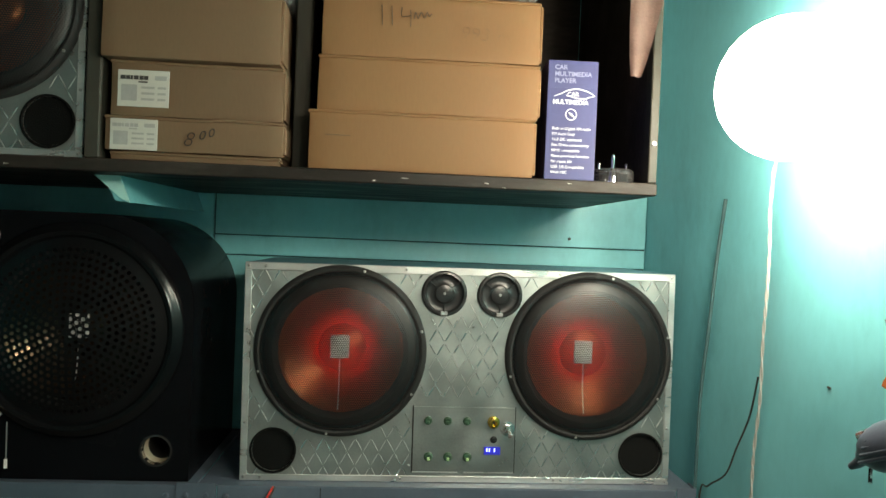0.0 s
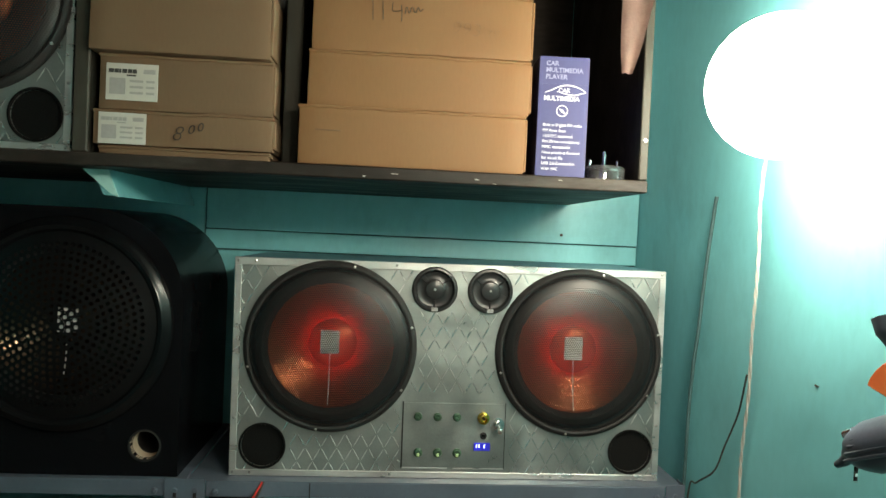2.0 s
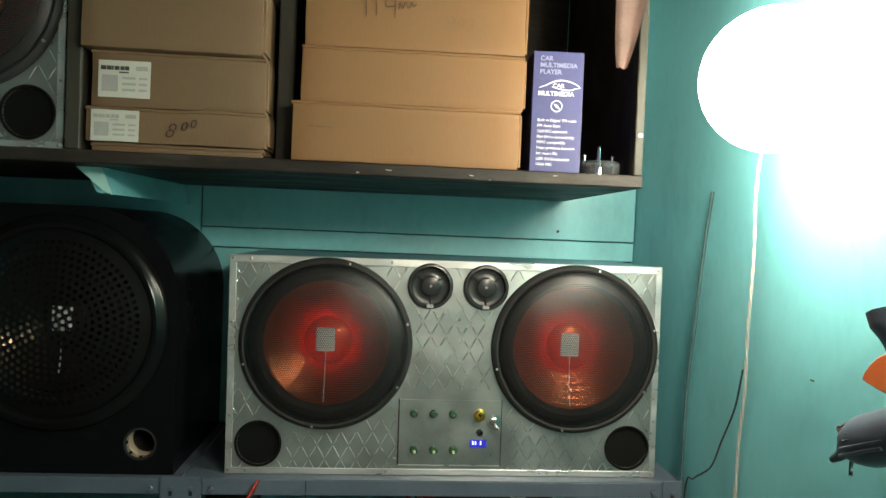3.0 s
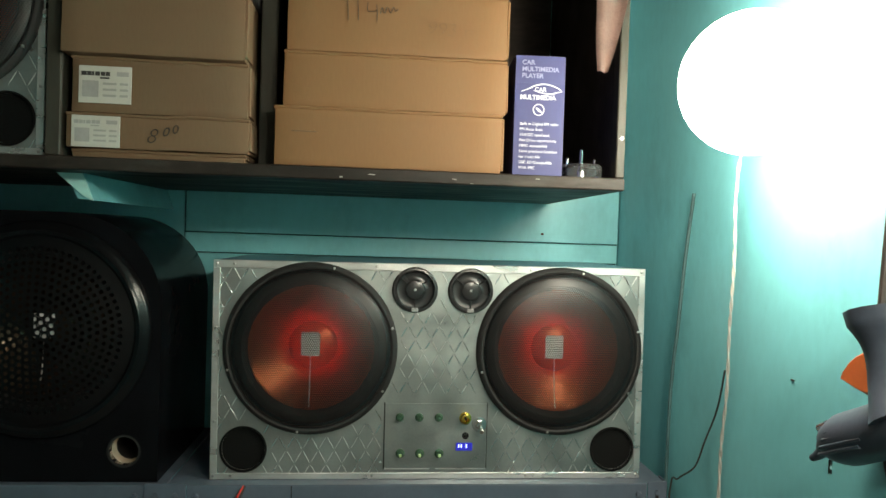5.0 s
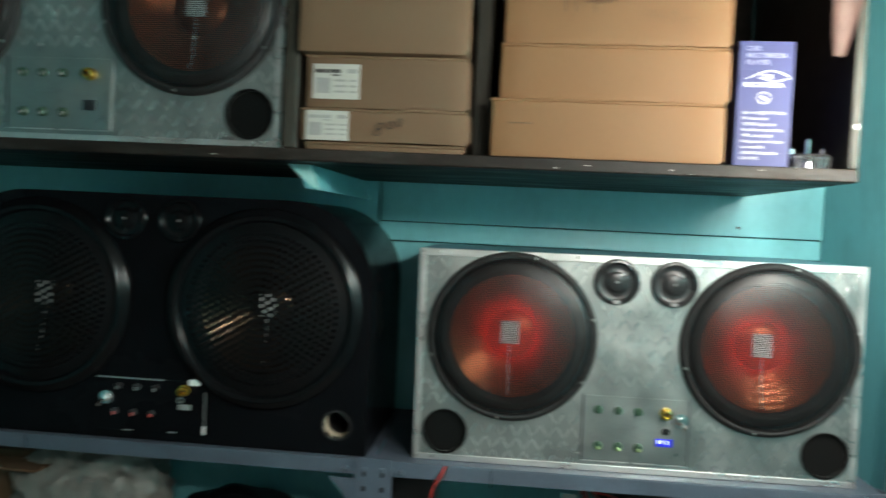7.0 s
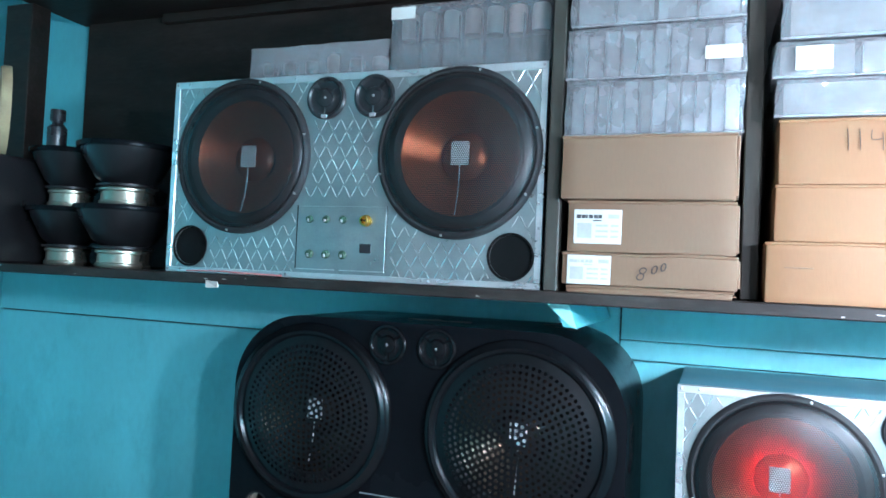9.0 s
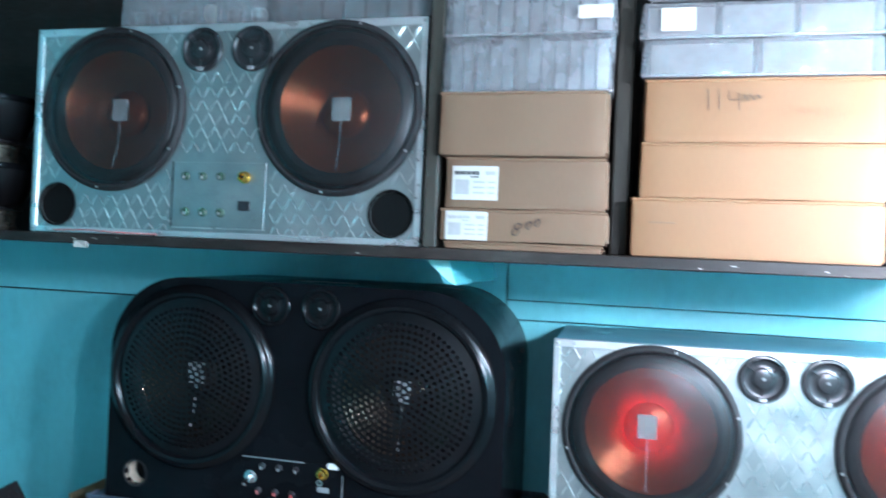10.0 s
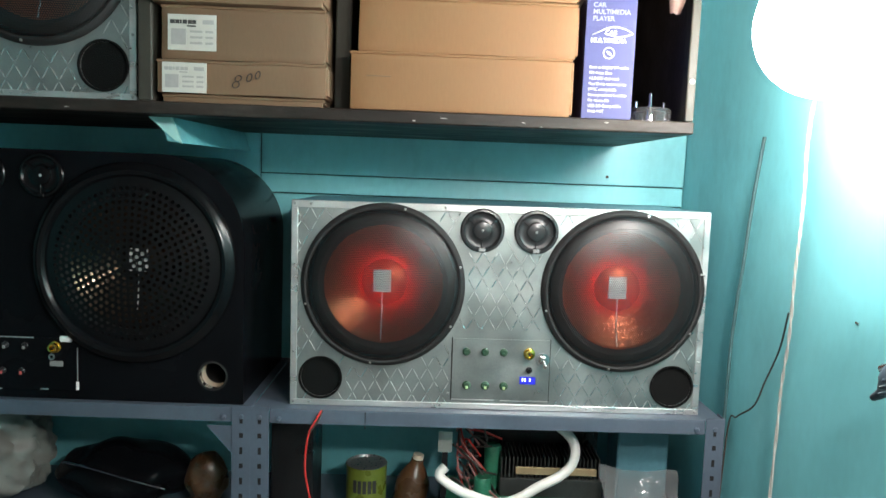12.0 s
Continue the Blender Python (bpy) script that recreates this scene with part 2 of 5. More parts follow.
def box(bm, a, b, bevel=0.0, seg=1):
    lo, hi = Vector(a), Vector(b)
    m = Matrix.Translation((lo + hi) / 2) @ Matrix.Diagonal((*(hi - lo), 1))
    vs = bmesh.ops.create_cube(bm, size=1, matrix=m)["verts"]
    if bevel:
        es = list({e for v in vs for e in v.link_edges})
        bmesh.ops.bevel(bm, geom=es, offset=bevel, segments=seg, affect="EDGES", profile=0.6)
    return bm


def boxes(*args, bevel=0.0):
    bm = bmesh.new()
    for a, b in args:
        box(bm, a, b, bevel)
    return bm


def lathe(prof, c=(0, 0, 0), axis="y", seg=48, bm=None):
    """Turn a profile of (radius, height) round an axis through c; heights run along the axis."""
    bm = bm or bmesh.new()
    c = Vector(c)
    rings = []
    for r, h in prof:
        ring = []
        for k in range(seg if r > 1e-6 else 1):
            a = 2 * math.pi * k / seg
            u, v = r * math.cos(a), r * math.sin(a)
            p = {"y": (u, h, v), "z": (u, v, h), "x": (h, u, v)}[axis]
            ring.append(bm.verts.new(c + Vector(p)))
        rings.append(ring)
    for p, q in zip(rings, rings[1:]):
        for k in range(seg):
            a, b2 = p[k % len(p)], p[(k + 1) % len(p)]
            d, e = q[k % len(q)], q[(k + 1) % len(q)]
            f = [a, b2, e, d]
            f = [x for i, x in enumerate(f) if x not in f[:i]]
            if len(f) > 2:
                try:
                    bm.faces.new(f)
                except ValueError:
                    pass
    return bm


def tube(pts, r, seg=8, bm=None):
    bm = bm or bmesh.new()
    pts = [Vector(p) for p in pts]
    rings, last = [], None
    for i, p in enumerate(pts):
        d = (pts[min(i + 1, len(pts) - 1)] - pts[max(i - 1, 0)]).normalized()
        if last is None:
            last = d.orthogonal().normalized()
        last = (last - d * last.dot(d)).normalized()
        w = d.cross(last)
        rr = r(i / (len(pts) - 1)) if callable(r) else r
        rings.append([bm.verts.new(p + rr * (math.cos(2 * math.pi * k / seg) * last + math.sin(2 * math.pi * k / seg) * w)) for k in range(seg)])
    for a, b in zip(rings, rings[1:]):
        for k in range(seg):
            bm.faces.new((a[k], a[(k + 1) % seg], b[(k + 1) % seg], b[k]))
    bm.faces.new(rings[0])
    bm.faces.new(rings[-1])
    return bm


def spline(points, n=10):
    """Smooth points through a few given ones."""
    P = [Vector(p) for p in points]
    P = [2 * P[0] - P[1]] + P + [2 * P[-1] - P[-2]]
    out = []
    for a, b, c, d in zip(P, P[1:], P[2:], P[3:]):
        for k in range(n):
            t = k / n
            out.append(0.5 * (2 * b + (c - a) * t + (2 * a - 5 * b + 4 * c - d) * t * t + (3 * b - a - 3 * c + d) * t ** 3))
    return out + [P[-2]]


def ring_points(cx, cz, r, n=40):
    return [(cx + r * math.cos(2 * math.pi * k / n), cz + r * math.sin(2 * math.pi * k / n)) for k in range(n)]


def pierced(outline, holes, y0, y1):
    """A sheet in the xz plane with round holes, from y0 (front) to y1."""
    bm = bmesh.new()
    for y in (y0, y1):
        es = []
        for loop in (outline, *holes):
            vs = [bm.verts.new((x, y, z)) for x, z in loop]
            es += [bm.edges.new((vs[i], vs[(i + 1) % len(vs)])) for i in range(len(vs))]
        bmesh.ops.triangle_fill(bm, use_beauty=True, edges=es)
    n = sum(len(l) for l in (outline, *holes))
    bm.verts.ensure_lookup_table()
    i = 0
    for loop in (outline, *holes):
        for k in range(len(loop)):
            a, b = i + k, i + (k + 1) % len(loop)
            bm.faces.new((bm.verts[a], bm.verts[b], bm.verts[b + n], bm.verts[a + n]))
        i += len(loop)
    return bm


def words(name, text, size, place, material, parent, turn=0.0, shear=0.0, stretch=1.0, thick=0.0):
    """Lettering as a thin mesh that faces -y; place is its lower left corner."""
    cu = bpy.data.curves.new(name, "FONT")
    cu.body, cu.size, cu.shear, cu.extrude, cu.offset = text, size, shear, 0.0002, thick
    tmp = bpy.data.objects.new(name, cu)
    scene.collection.objects.link(tmp)
    me = bpy.data.meshes.new_from_object(tmp.evaluated_get(bpy.context.evaluated_depsgraph_get()))
    bpy.data.objects.remove(tmp)
    me.transform(Matrix.Translation(place) @ pose(0, 0, 0, 90, 0, 0) @ pose(0, 0, 0, 0, 0, turn) @ Matrix.Diagonal((stretch, 1, 1, 1)))
    me.materials.clear()
    return part(name, me, material, parent)


def crumple(bm, amount, scale, seed=0.0):
    for v in bm.verts:
        p = v.co * scale + Vector((seed, seed * 1.7, seed * 0.3))
        v.co += amount * Vector((noise.noise(p), noise.noise(p + Vector((9, 2, 5))), noise.noise(p + Vector((3, 8, 1)))))
    return bm


# ---------------------------------------------------------------- the room
def room():
    def slab(name, a, b, material, label, category):
        ob = part(name, boxes((a, b)), material, None)
        return tagged(ob, label, category, kind="structure")
    slab("floor", (-2.4, -1.5, -0.1), (0.62, 1.70, 0), CONCRETE, "grey concrete floor of a small workshop", "floor")
    slab("ceiling", (-2.4, -1.5, 2.6), (0.62, 1.70, 2.7), CEILING, "dull grey boarded ceiling", "ceiling")
    slab("wall_east", (0.52, -1.4, 0), (0.62, 1.70, 2.6), TEAL, "teal painted side wall lit by the bulb", "wall")
    slab("wall_west", (-2.4, -1.4, 0), (-2.3, 1.70, 2.6), TEAL, "teal painted side wall", "wall")
    # never in view: pale so that it brightens reflections in the metal fronts
    slab("wall_south", (-2.4, -1.5, 0), (0.62, -1.4, 2.6), PALE, "unseen wall behind the camera, made pale to bounce light", "wall")
    north = slab("wall_north", (-2.3, 1.612, 0), (0.52, 1.70, 2.6), SEAM, "teal painted board wall with dark seams", "wall")
    for a, b in (((-0.424, 1.600, 1.487), (0.518, 1.611, 2.599)),
                 ((-2.298, 1.601, 1.445), (-0.428, 1.611, 2.599)),
                 ((-0.425, 1.602, 1.444), (0.518, 1.611, 1.4845)),
                 ((-2.298, 1.6005, 0.001), (0.518, 1.611, 1.441))):
        part("panel", boxes((a, b), bevel=0.0012), TEAL, north)


def small_marks():
    """Specks and a nail on the painted walls."""
    rng = random.Random(4)
    e = thing("nail", (0.345, 1.597, 1.505), "small dark nail in the teal board wall", "nail")
    part("nail_head", lathe([(0, -0.003), (0.003, -0.002), (0.003, 0.002), (0.0012, 0.004)], seg=10), DARKWIRE, e)
    for k in range(3):
        y, z = (0.903, 1.325) if k == 0 else (0.62 + 0.3 * rng.random(), 1.2 + 0.5 * rng.random())
        e = thing("paint_chip", (0.519, y, z), "tiny dark chip in the teal wall paint", "mark", group="chips in the wall paint")
        part("chip", crumple(boxes(((-0.0006, -0.004, -0.001), (0.0005, 0.004, 0.001))), 0.001, 300, k), DARKWIRE, e)


# ---------------------------------------------------------------- shelf above
def wall_shelf():
    s = thing("wall_shelf", (0, 1.10, 1.567), "long dark wooden wall shelf with worn front edge", "shelf")
    bm = bmesh.new()
    box(bm, (-2.1, 0, 0.005), (0.357, 0.498, 0.024), 0.002)
    part("shelf_board", bm, EDGEWOOD, s, "dark worn lower board")
    part("back_panel", boxes(((-1.99, 0.482, 0.025), (0.3445, 0.497, 0.732))), DARKWOOD, s, "almost black back panel")
    part("top_board", boxes(((-2.02, 0.0, 0.733), (0.357, 0.498, 0.755)), bevel=0.002), DARKWOOD, s)
    part("batten", boxes(((-1.70, 0.457, 0.708), (-0.48, 0.481, 0.7325)), bevel=0.002), DARKWOOD, s)
    part("post", boxes(((-0.494, 0.004, 0.0245), (-0.472, 0.36, 0.7325)), bevel=0.002), POSTWOOD, s, "grey brown divider post")
    part("post", boxes(((-0.2025, 0.055, 0.0245), (-0.1775, 0.36, 0.7325)), bevel=0.002), POSTWOOD, s, "grey brown divider post")
    part("end_post", boxes(((0.343, 0.003, 0.0245), (0.3565, 0.03, 0.7325)), bevel=0.0015), POSTWOOD, s, "worn end post with a screw")
    part("end_post", boxes(((-2.098, 0.30, 0.0245), (-2.0, 0.36, 0.7325)), bevel=0.002), DARKWOOD, s, "almost black end post")
    part("end_panel", boxes(((0.345, 0.0305, 0.0245), (0.3545, 0.4815, 0.7325))), DARKWOOD, s, "dark end panel")
    part("screw", lathe([(0, -0.0015), (0.003, -0.001), (0.004, 0.001), (0, 0.0012)], (0.350, 0.002, 0.085), seg=10), SCREW, s)
    # teal bearer under the board, running back to the wall, its front end slanted and paler
    bm = bmesh.new()
    o = [(-0.490, 0.0045), (-0.470, -0.034), (-0.448, -0.036), (-0.462, 0.0045)]
    f = [bm.verts.new((x, 0.066, z)) for x, z in o]
    g = [bm.verts.new((x, 0.497, z)) for x, z in o]
    bm.faces.new(f), bm.faces.new(g)
    for i in range(4):
        bm.faces.new((f[i], f[(i + 1) % 4], g[(i + 1) % 4], g[i]))
    part("bearer", bm, TEAL, s, "teal painted bearer under the shelf board")
    bm = bmesh.new()
    o = [(-0.500, 0.004), (-0.462, 0.004), (-0.447, -0.037), (-0.460, -0.031)]
    f = [bm.verts.new((x, 0.059 + 0.12 * abs(z), z)) for x, z in o]
    g = [bm.verts.new((x, 0.063 + 0.12 * abs(z), z)) for x, z in o]
    bm.faces.new(f), bm.faces.new(g)
    for i in range(4):
        bm.faces.new((f[i], f[(i + 1) % 4], g[(i + 1) % 4], g[i]))
    part("pale_edge", bm, PALETEAL, s, "pale teal front edge of the bearer")
    # flecks of old paint on the front edge
    rng = random.Random(8)
    for k in range(13):
        x = rng.uniform(-1.9, 0.34) if k > 2 else rng.uniform(-0.1, 0.2)
        w, h = rng.uniform(0.002, 0.010), rng.uniform(0.0006, 0.0015)
        z = 0.006 + rng.random() * 0.012
        part("paint_fleck", crumple(boxes(((x, -0.0006, z), (x + w, 0.001, z + h))), 0.0012, 400, k), PAPER, s)


# ---------------------------------------------------------------- loudspeakers
def hex_mesh(R, pitch, depth, base, hole=0.60):
    """A domed sheet of hexagonal holes facing -y, built once and shared."""
    verts, faces = [], []
    dz = pitch * math.sqrt(3) / 2
    n = int(R / dz) + 2
    dome = lambda x, z: base - depth * (1 - (x * x + z * z) / (R * R)) ** 0.5 if x * x + z * z < R * R else base
    hx = [(math.cos(math.pi / 6 + k * math.pi / 3), math.sin(math.pi / 6 + k * math.pi / 3)) for k in range(6)]
    ro, ri = pitch / math.sqrt(3), pitch / math.sqrt(3) * hole
    for j in range(-n, n + 1):
        for i in range(-n, n + 1):
            x, z = (i + 0.5 * (j % 2)) * pitch, j * dz
            if x * x + z * z > (R - ro * 0.7) ** 2:
                continue
            k0 = len(verts)
            for r in (ro, ri):
                for c, s2 in hx:
                    verts.append((x + r * c, dome(x + r * c, z + r * s2), z + r * s2))
            for k in range(6):
                faces.append((k0 + k, k0 + (k + 1) % 6, k0 + 6 + (k + 1) % 6, k0 + 6 + k))
    me = bpy.data.meshes.new("mesh_grille")
    me.from_pydata(verts, [], faces)
    return me


def ring_mesh(R, pitch, depth, base, hole=0.0034, rim=0.012):
    """A domed steel sheet with round holes set in rings, facing -y."""
    verts, faces = [], []
    dome = lambda r: base - depth * (1 - (r / R) ** 2) if r < R else base
    def put(x, z):
        verts.append((x, dome(math.hypot(x, z)), z))
        return len(verts) - 1
    rings = int((R - rim) / pitch)
    c0 = put(0, 0)
    seg = 24
    prev = [put(pitch * 0.5 * math.cos(2 * math.pi * k / seg), pitch * 0.5 * math.sin(2 * math.pi * k / seg)) for k in range(seg)]
    for k in range(seg):
        faces.append((c0, prev[k], prev[(k + 1) % seg]))
    for q in range(1, rings + 1):
        r0, r1 = (q - 0.5) * pitch, (q + 0.5) * pitch
        n = 6 * q
        off = 0.5 * (q % 2)
        for k in range(n):
            a0, a1 = 2 * math.pi * (k + off) / n, 2 * math.pi * (k + 1 + off) / n
            am, rm = (a0 + a1) / 2, q * pitch
            cx, cz = rm * math.cos(am), rm * math.sin(am)
            out = []
            for a, r in ((a0, r0), (am, r0), (a1, r0), (a1, rm), (a1, r1), (am, r1), (a0, r1), (a0, rm)):
                out.append(put(r * math.cos(a), r * math.sin(a)))
            inn = []
            for i in out:
                dx, dz = verts[i][0] - cx, verts[i][2] - cz
                l = math.hypot(dx, dz)
                inn.append(put(cx + dx / l * hole, cz + dz / l * hole))
            for i in range(8):
                faces.append((out[i], out[(i + 1) % 8], inn[(i + 1) % 8], inn[i]))
    seg = 96
    ra = (rings + 0.5) * pitch
    a = [put(ra * math.cos(2 * math.pi * k / seg), ra * math.sin(2 * math.pi * k / seg)) for k in range(seg)]
    b = [put(R * math.cos(2 * math.pi * k / seg), R * math.sin(2 * math.pi * k / seg)) for k in range(seg)]
    for k in range(seg):
        faces.append((a[k], a[(k + 1) % seg], b[(k + 1) % seg], b[k]))
    me = bpy.data.meshes.new("round_hole_grille")
    me.from_pydata(verts, [], faces)
    return me


FINE_GRILLE = hex_mesh(0.1385, 0.0036, 0.026, -0.007)
HOLE_GRILLE = ring_mesh(0.150, 0.0108, 0.022, -0.012)


def centred(place, parent, name, label=""):
    e = new(name)
    e.location, e.parent = place, parent
    return tagged(e, label)


def cone_profile(r0, r1, depth, n=26):
    out = []
    for k in range(n + 1):
        t = k / n
        r = r0 + (r1 - r0) * t
        out.append((r, 0.006 + depth * t ** 0.85 + 0.0005 * math.sin(t * 40)))
    return out


def woofer(parent, c, ring, cone, name="woofer", scale=1.0, coarse=False, led=None):
    """A driver behind a domed grille; its parts hang under the rim."""
    k = scale
    r = 0.1485 * k
    if coarse:
        prof = [(0.146, -0.012), (0.150, -0.018), (0.156, -0.0195), (0.160, -0.015), (0.164, -0.0135), (0.168, -0.011), (0.171, -0.004), (0.171, 0.0)]
        prof = [(1.055 * a, b) for a, b in prof]
        rim = part(name, lathe(prof, c, seg=96), GRILLEBLACK, parent, "satin black stepped grille rim", smooth=True)
        g = part("grille", HOLE_GRILLE, GRILLEBLACK, rim, "domed black grille with round holes")
    else:
        prof = [(0.1355, -0.006), (0.1370, -0.0105), (0.1405, -0.0118), (0.1445, -0.0100), (0.1475, -0.006), (0.1483, -0.003), (0.1483, 0.0)]
        rim = part(name, lathe(prof, c, seg=96), RUBBER, parent, "black rubber grille rim", smooth=True)
        g = part("grille", FINE_GRILLE, MESHBLACK, rim, "fine black perforated mesh")
    g.location = c
    if coarse:
        g.scale = (1.03, 1, 1.03)
    c = Vector(c)
    R = 0.145 if coarse else 0.130
    bm = lathe([(R, 0.0), (R * 0.96, -0.004), (R * 0.90, -0.005), (R * 0.85, 0.001), (R * 0.83, 0.006)], c, seg=72)
    part("surround", bm, RUBBER, rim, smooth=True)
    part("cone", lathe(cone_profile(R * 0.83, 0.036, 0.05), c, seg=72), cone, rim, smooth=True)
    cap = [(0.041, 0.043)] + [(0.043 * math.cos(a), 0.040 - 0.016 * math.sin(a)) for a in [i * math.pi / 16 for i in range(9)]]
    cap[-1] = (0, cap[-1][1])
    part("dust_cap", lathe(cap, c, seg=40), cone, rim, smooth=True)
    # pale square plate in place of a bright opening mirrored in the cap
    bm = bmesh.new()
    box(bm, c + Vector((-0.020, 0.0205, -0.017)), c + Vector((0.013, 0.0245, 0.024)), 0.001)
    part("cap_glint", bm, PALESILVER, rim, "pale square drawn as a reflection on the cap")
    # pale strip for the same reflection running down the cone
    bm = tube([c + Vector((-0.003, 0.022, -0.016)), c + Vector((-0.003, 0.021, -0.045)), c + Vector((-0.003, 0.017, -0.072)), c + Vector((-0.003, 0.006, -0.104))], 0.0011, 6)
    part("cone_glint", bm, PALESILVER, rim)
    part("basket", lathe([(R, 0.0), (R * 0.95, 0.06), (0.05, 0.10), (0, 0.10)], c, seg=40), HOLLOW, rim)
    if led:
        part("light_ring", lathe([(0.038, 0.078), (0.044, 0.075), (0.050, 0.078), (0.044, 0.081), (0.038, 0.078)], c, seg=40), led, rim, "red light ring behind the cone", smooth=True)
    for a in (75, 15, 195, 262, 330):
        p = c + Vector((0.143 * k * math.cos(radians(a)), -0.0105, 0.143 * k * math.sin(radians(a)))) * 1.0
        if not coarse:
            part("screw", lathe([(0, -0.002), (0.0022, -0.0015), (0.0026, 0.001)], p, seg=8), SCREW, rim)
    return rim


def tweeter(parent, c, skin=None):
    c, skin = Vector(c), skin or DOMEBLACK
    t = part("tweeter", lathe([(0.0395, 0.0), (0.0395, -0.004), (0.0375, -0.0065), (0.034, -0.007), (0.0325, -0.005), (0.031, -0.003)], c, seg=56), skin, parent, "glossy black tweeter with domed cap", smooth=True)
    part("waveguide", lathe([(0.031, -0.003), (0.027, -0.0015), (0.019, -0.0022), (0.0165, -0.0035)], c, seg=48), skin, t, smooth=True)
    part("dome", lathe([(0.0165, -0.0035), (0.0155, -0.0052), (0.011, -0.0062), (0.005, -0.0067), (0, -0.0068)], c, seg=40), skin, t, "glossy dome", smooth=True)
    part("centre_pin", lathe([(0.0026, -0.0066), (0.0022, -0.0082), (0, -0.0086)], c, seg=14), GREYKNOB, t, smooth=True)
    for a in (38, 142, 270):
        u = Vector((math.cos(radians(a)), 0, math.sin(radians(a))))
        part("bridge", tube([c + u * 0.036 + Vector((0, -0.007, 0)), c + u * 0.026 + Vector((0, -0.0072, 0)), c + u * 0.018 + Vector((0, -0.0068, 0))], 0.0013, 6), skin, t)
    part("terminal", boxes((c + Vector((-0.006, -0.0085, -0.038)), c + Vector((0.006, -0.001, -0.031))), bevel=0.001), GREYKNOB if skin is DOMEBLACK else skin, t)
    return t


def port(parent, c, r, wall, inside, deep=0.11):
    c = Vector(c)
    p = part("port", lathe([(r, 0.0), (r + 0.001, -0.002), (r - 0.002, -0.0025), (r - 0.003, 0.0)], c, seg=48), RUBBER if deep > 0.02 else inside, parent, "round bass port opening", smooth=True)
    lip = 0.034 if deep > 0.02 else deep
    part("port_edge", lathe([(r - 0.003, 0.0), (r - 0.003, lip)], c, seg=48), inside, p, smooth=True)
    if deep > lip:
        part("port_tube", lathe([(r - 0.003, lip), (r - 0.003, deep)], c, seg=48), HOLLOW, p, smooth=True)
    part("port_end", lathe([(r - 0.003, deep), (0, deep)], c, seg=32), inside if deep < 0.02 else HOLLOW, p)
    return p


def knob(parent, c, body, tip, r=0.0075):
    c = Vector(c)
    k = part("knob", lathe([(r, 0), (r, -0.003), (r * 0.86, -0.004), (r * 0.8, -0.0060), (r * 0.7, -0.0070), (0, -0.0070)], c, seg=24), body, parent, smooth=True)
    part("pointer", boxes((c + Vector((-0.0024, -0.0085, -0.0055)), c + Vector((0.0024, -0.0065, 0.0005))), bevel=0.0008), tip, k)
    return k


def rca(parent, c):
    c = Vector(c)
    s = part("socket", lathe([(0.0105, 0), (0.0105, -0.003), (0.0085, -0.0035), (0.0082, -0.013), (0.0055, -0.0135), (0.005, -0.004), (0, -0.004)], c, seg=28), BRASS, parent, "gold input socket", smooth=True)
    part("pin", lathe([(0.002, -0.004), (0.002, -0.011), (0, -0.011)], c, seg=10), HOLLOW, s)
    return s


def toggle(parent, c):
    c = Vector(c)
    s = part("switch", lathe([(0.0085, 0), (0.0085, -0.003), (0.006, -0.004), (0.006, -0.010), (0, -0.010)], c, seg=6), CHROME, parent, "chrome toggle switch")
    part("lever", tube([c + Vector((0, -0.008, 0)), c + Vector((0.001, -0.020, -0.004)), c + Vector((0.001, -0.027, -0.007))], lambda t: 0.0024 + 0.0016 * t, 8), CHROME, s, smooth=True)
    part("washer", lathe([(0.0125, 0), (0.0125, -0.0012), (0.008, -0.0015)], c, seg=24), CHROME, s)
    return s


def tread(W, H, clear_of):
    """Raised bars of a tread plate, crossing in two slants, kept clear of the fittings."""
    bm = bmesh.new()
    dx, dz = 0.0136, 0.0242
    j = 0
    z = 0.014
    while z < H - 0.012:
        i = 0
        x = 0.012
        while x < W - 0.010:
            if all((x - cx) ** 2 + (z - cz) ** 2 > r * r for cx, cz, r in clear_of[0]) and not any(x0 < x < x1 and z0 < z < z1 for x0, x1, z0, z1 in clear_of[1]):
                s = 1 if (i + j) % 2 else -1
                d = Vector((s * dx, 0, dz)).normalized()
                w = Vector((-d.z, 0, d.x))
                l, t, p = 0.0128, 0.0010, Vector((x, 0, z))
                high = 0.0009 if s < 0 else 0.0004
                lo = [bm.verts.new(p + a * l * d + b * t * w) for a, b in ((-1, 0), (-0.5, -1), (0.5, -1), (1, 0), (0.5, 1), (-0.5, 1))]
                hi = [bm.verts.new(p + a * l * 0.82 * d + b * t * 0.25 * w + Vector((0, -high, 0))) for a, b in ((-1, 0), (-0.5, -1), (0.5, -1), (1, 0), (0.5, 1), (-0.5, 1))]
                bm.faces.new(hi)
                for k in range(6):
                    bm.faces.new((lo[k], lo[(k + 1) % 6], hi[(k + 1) % 6], hi[k]))
            i += 1
            x += dx
        j += 1
        z += dz
    return bm


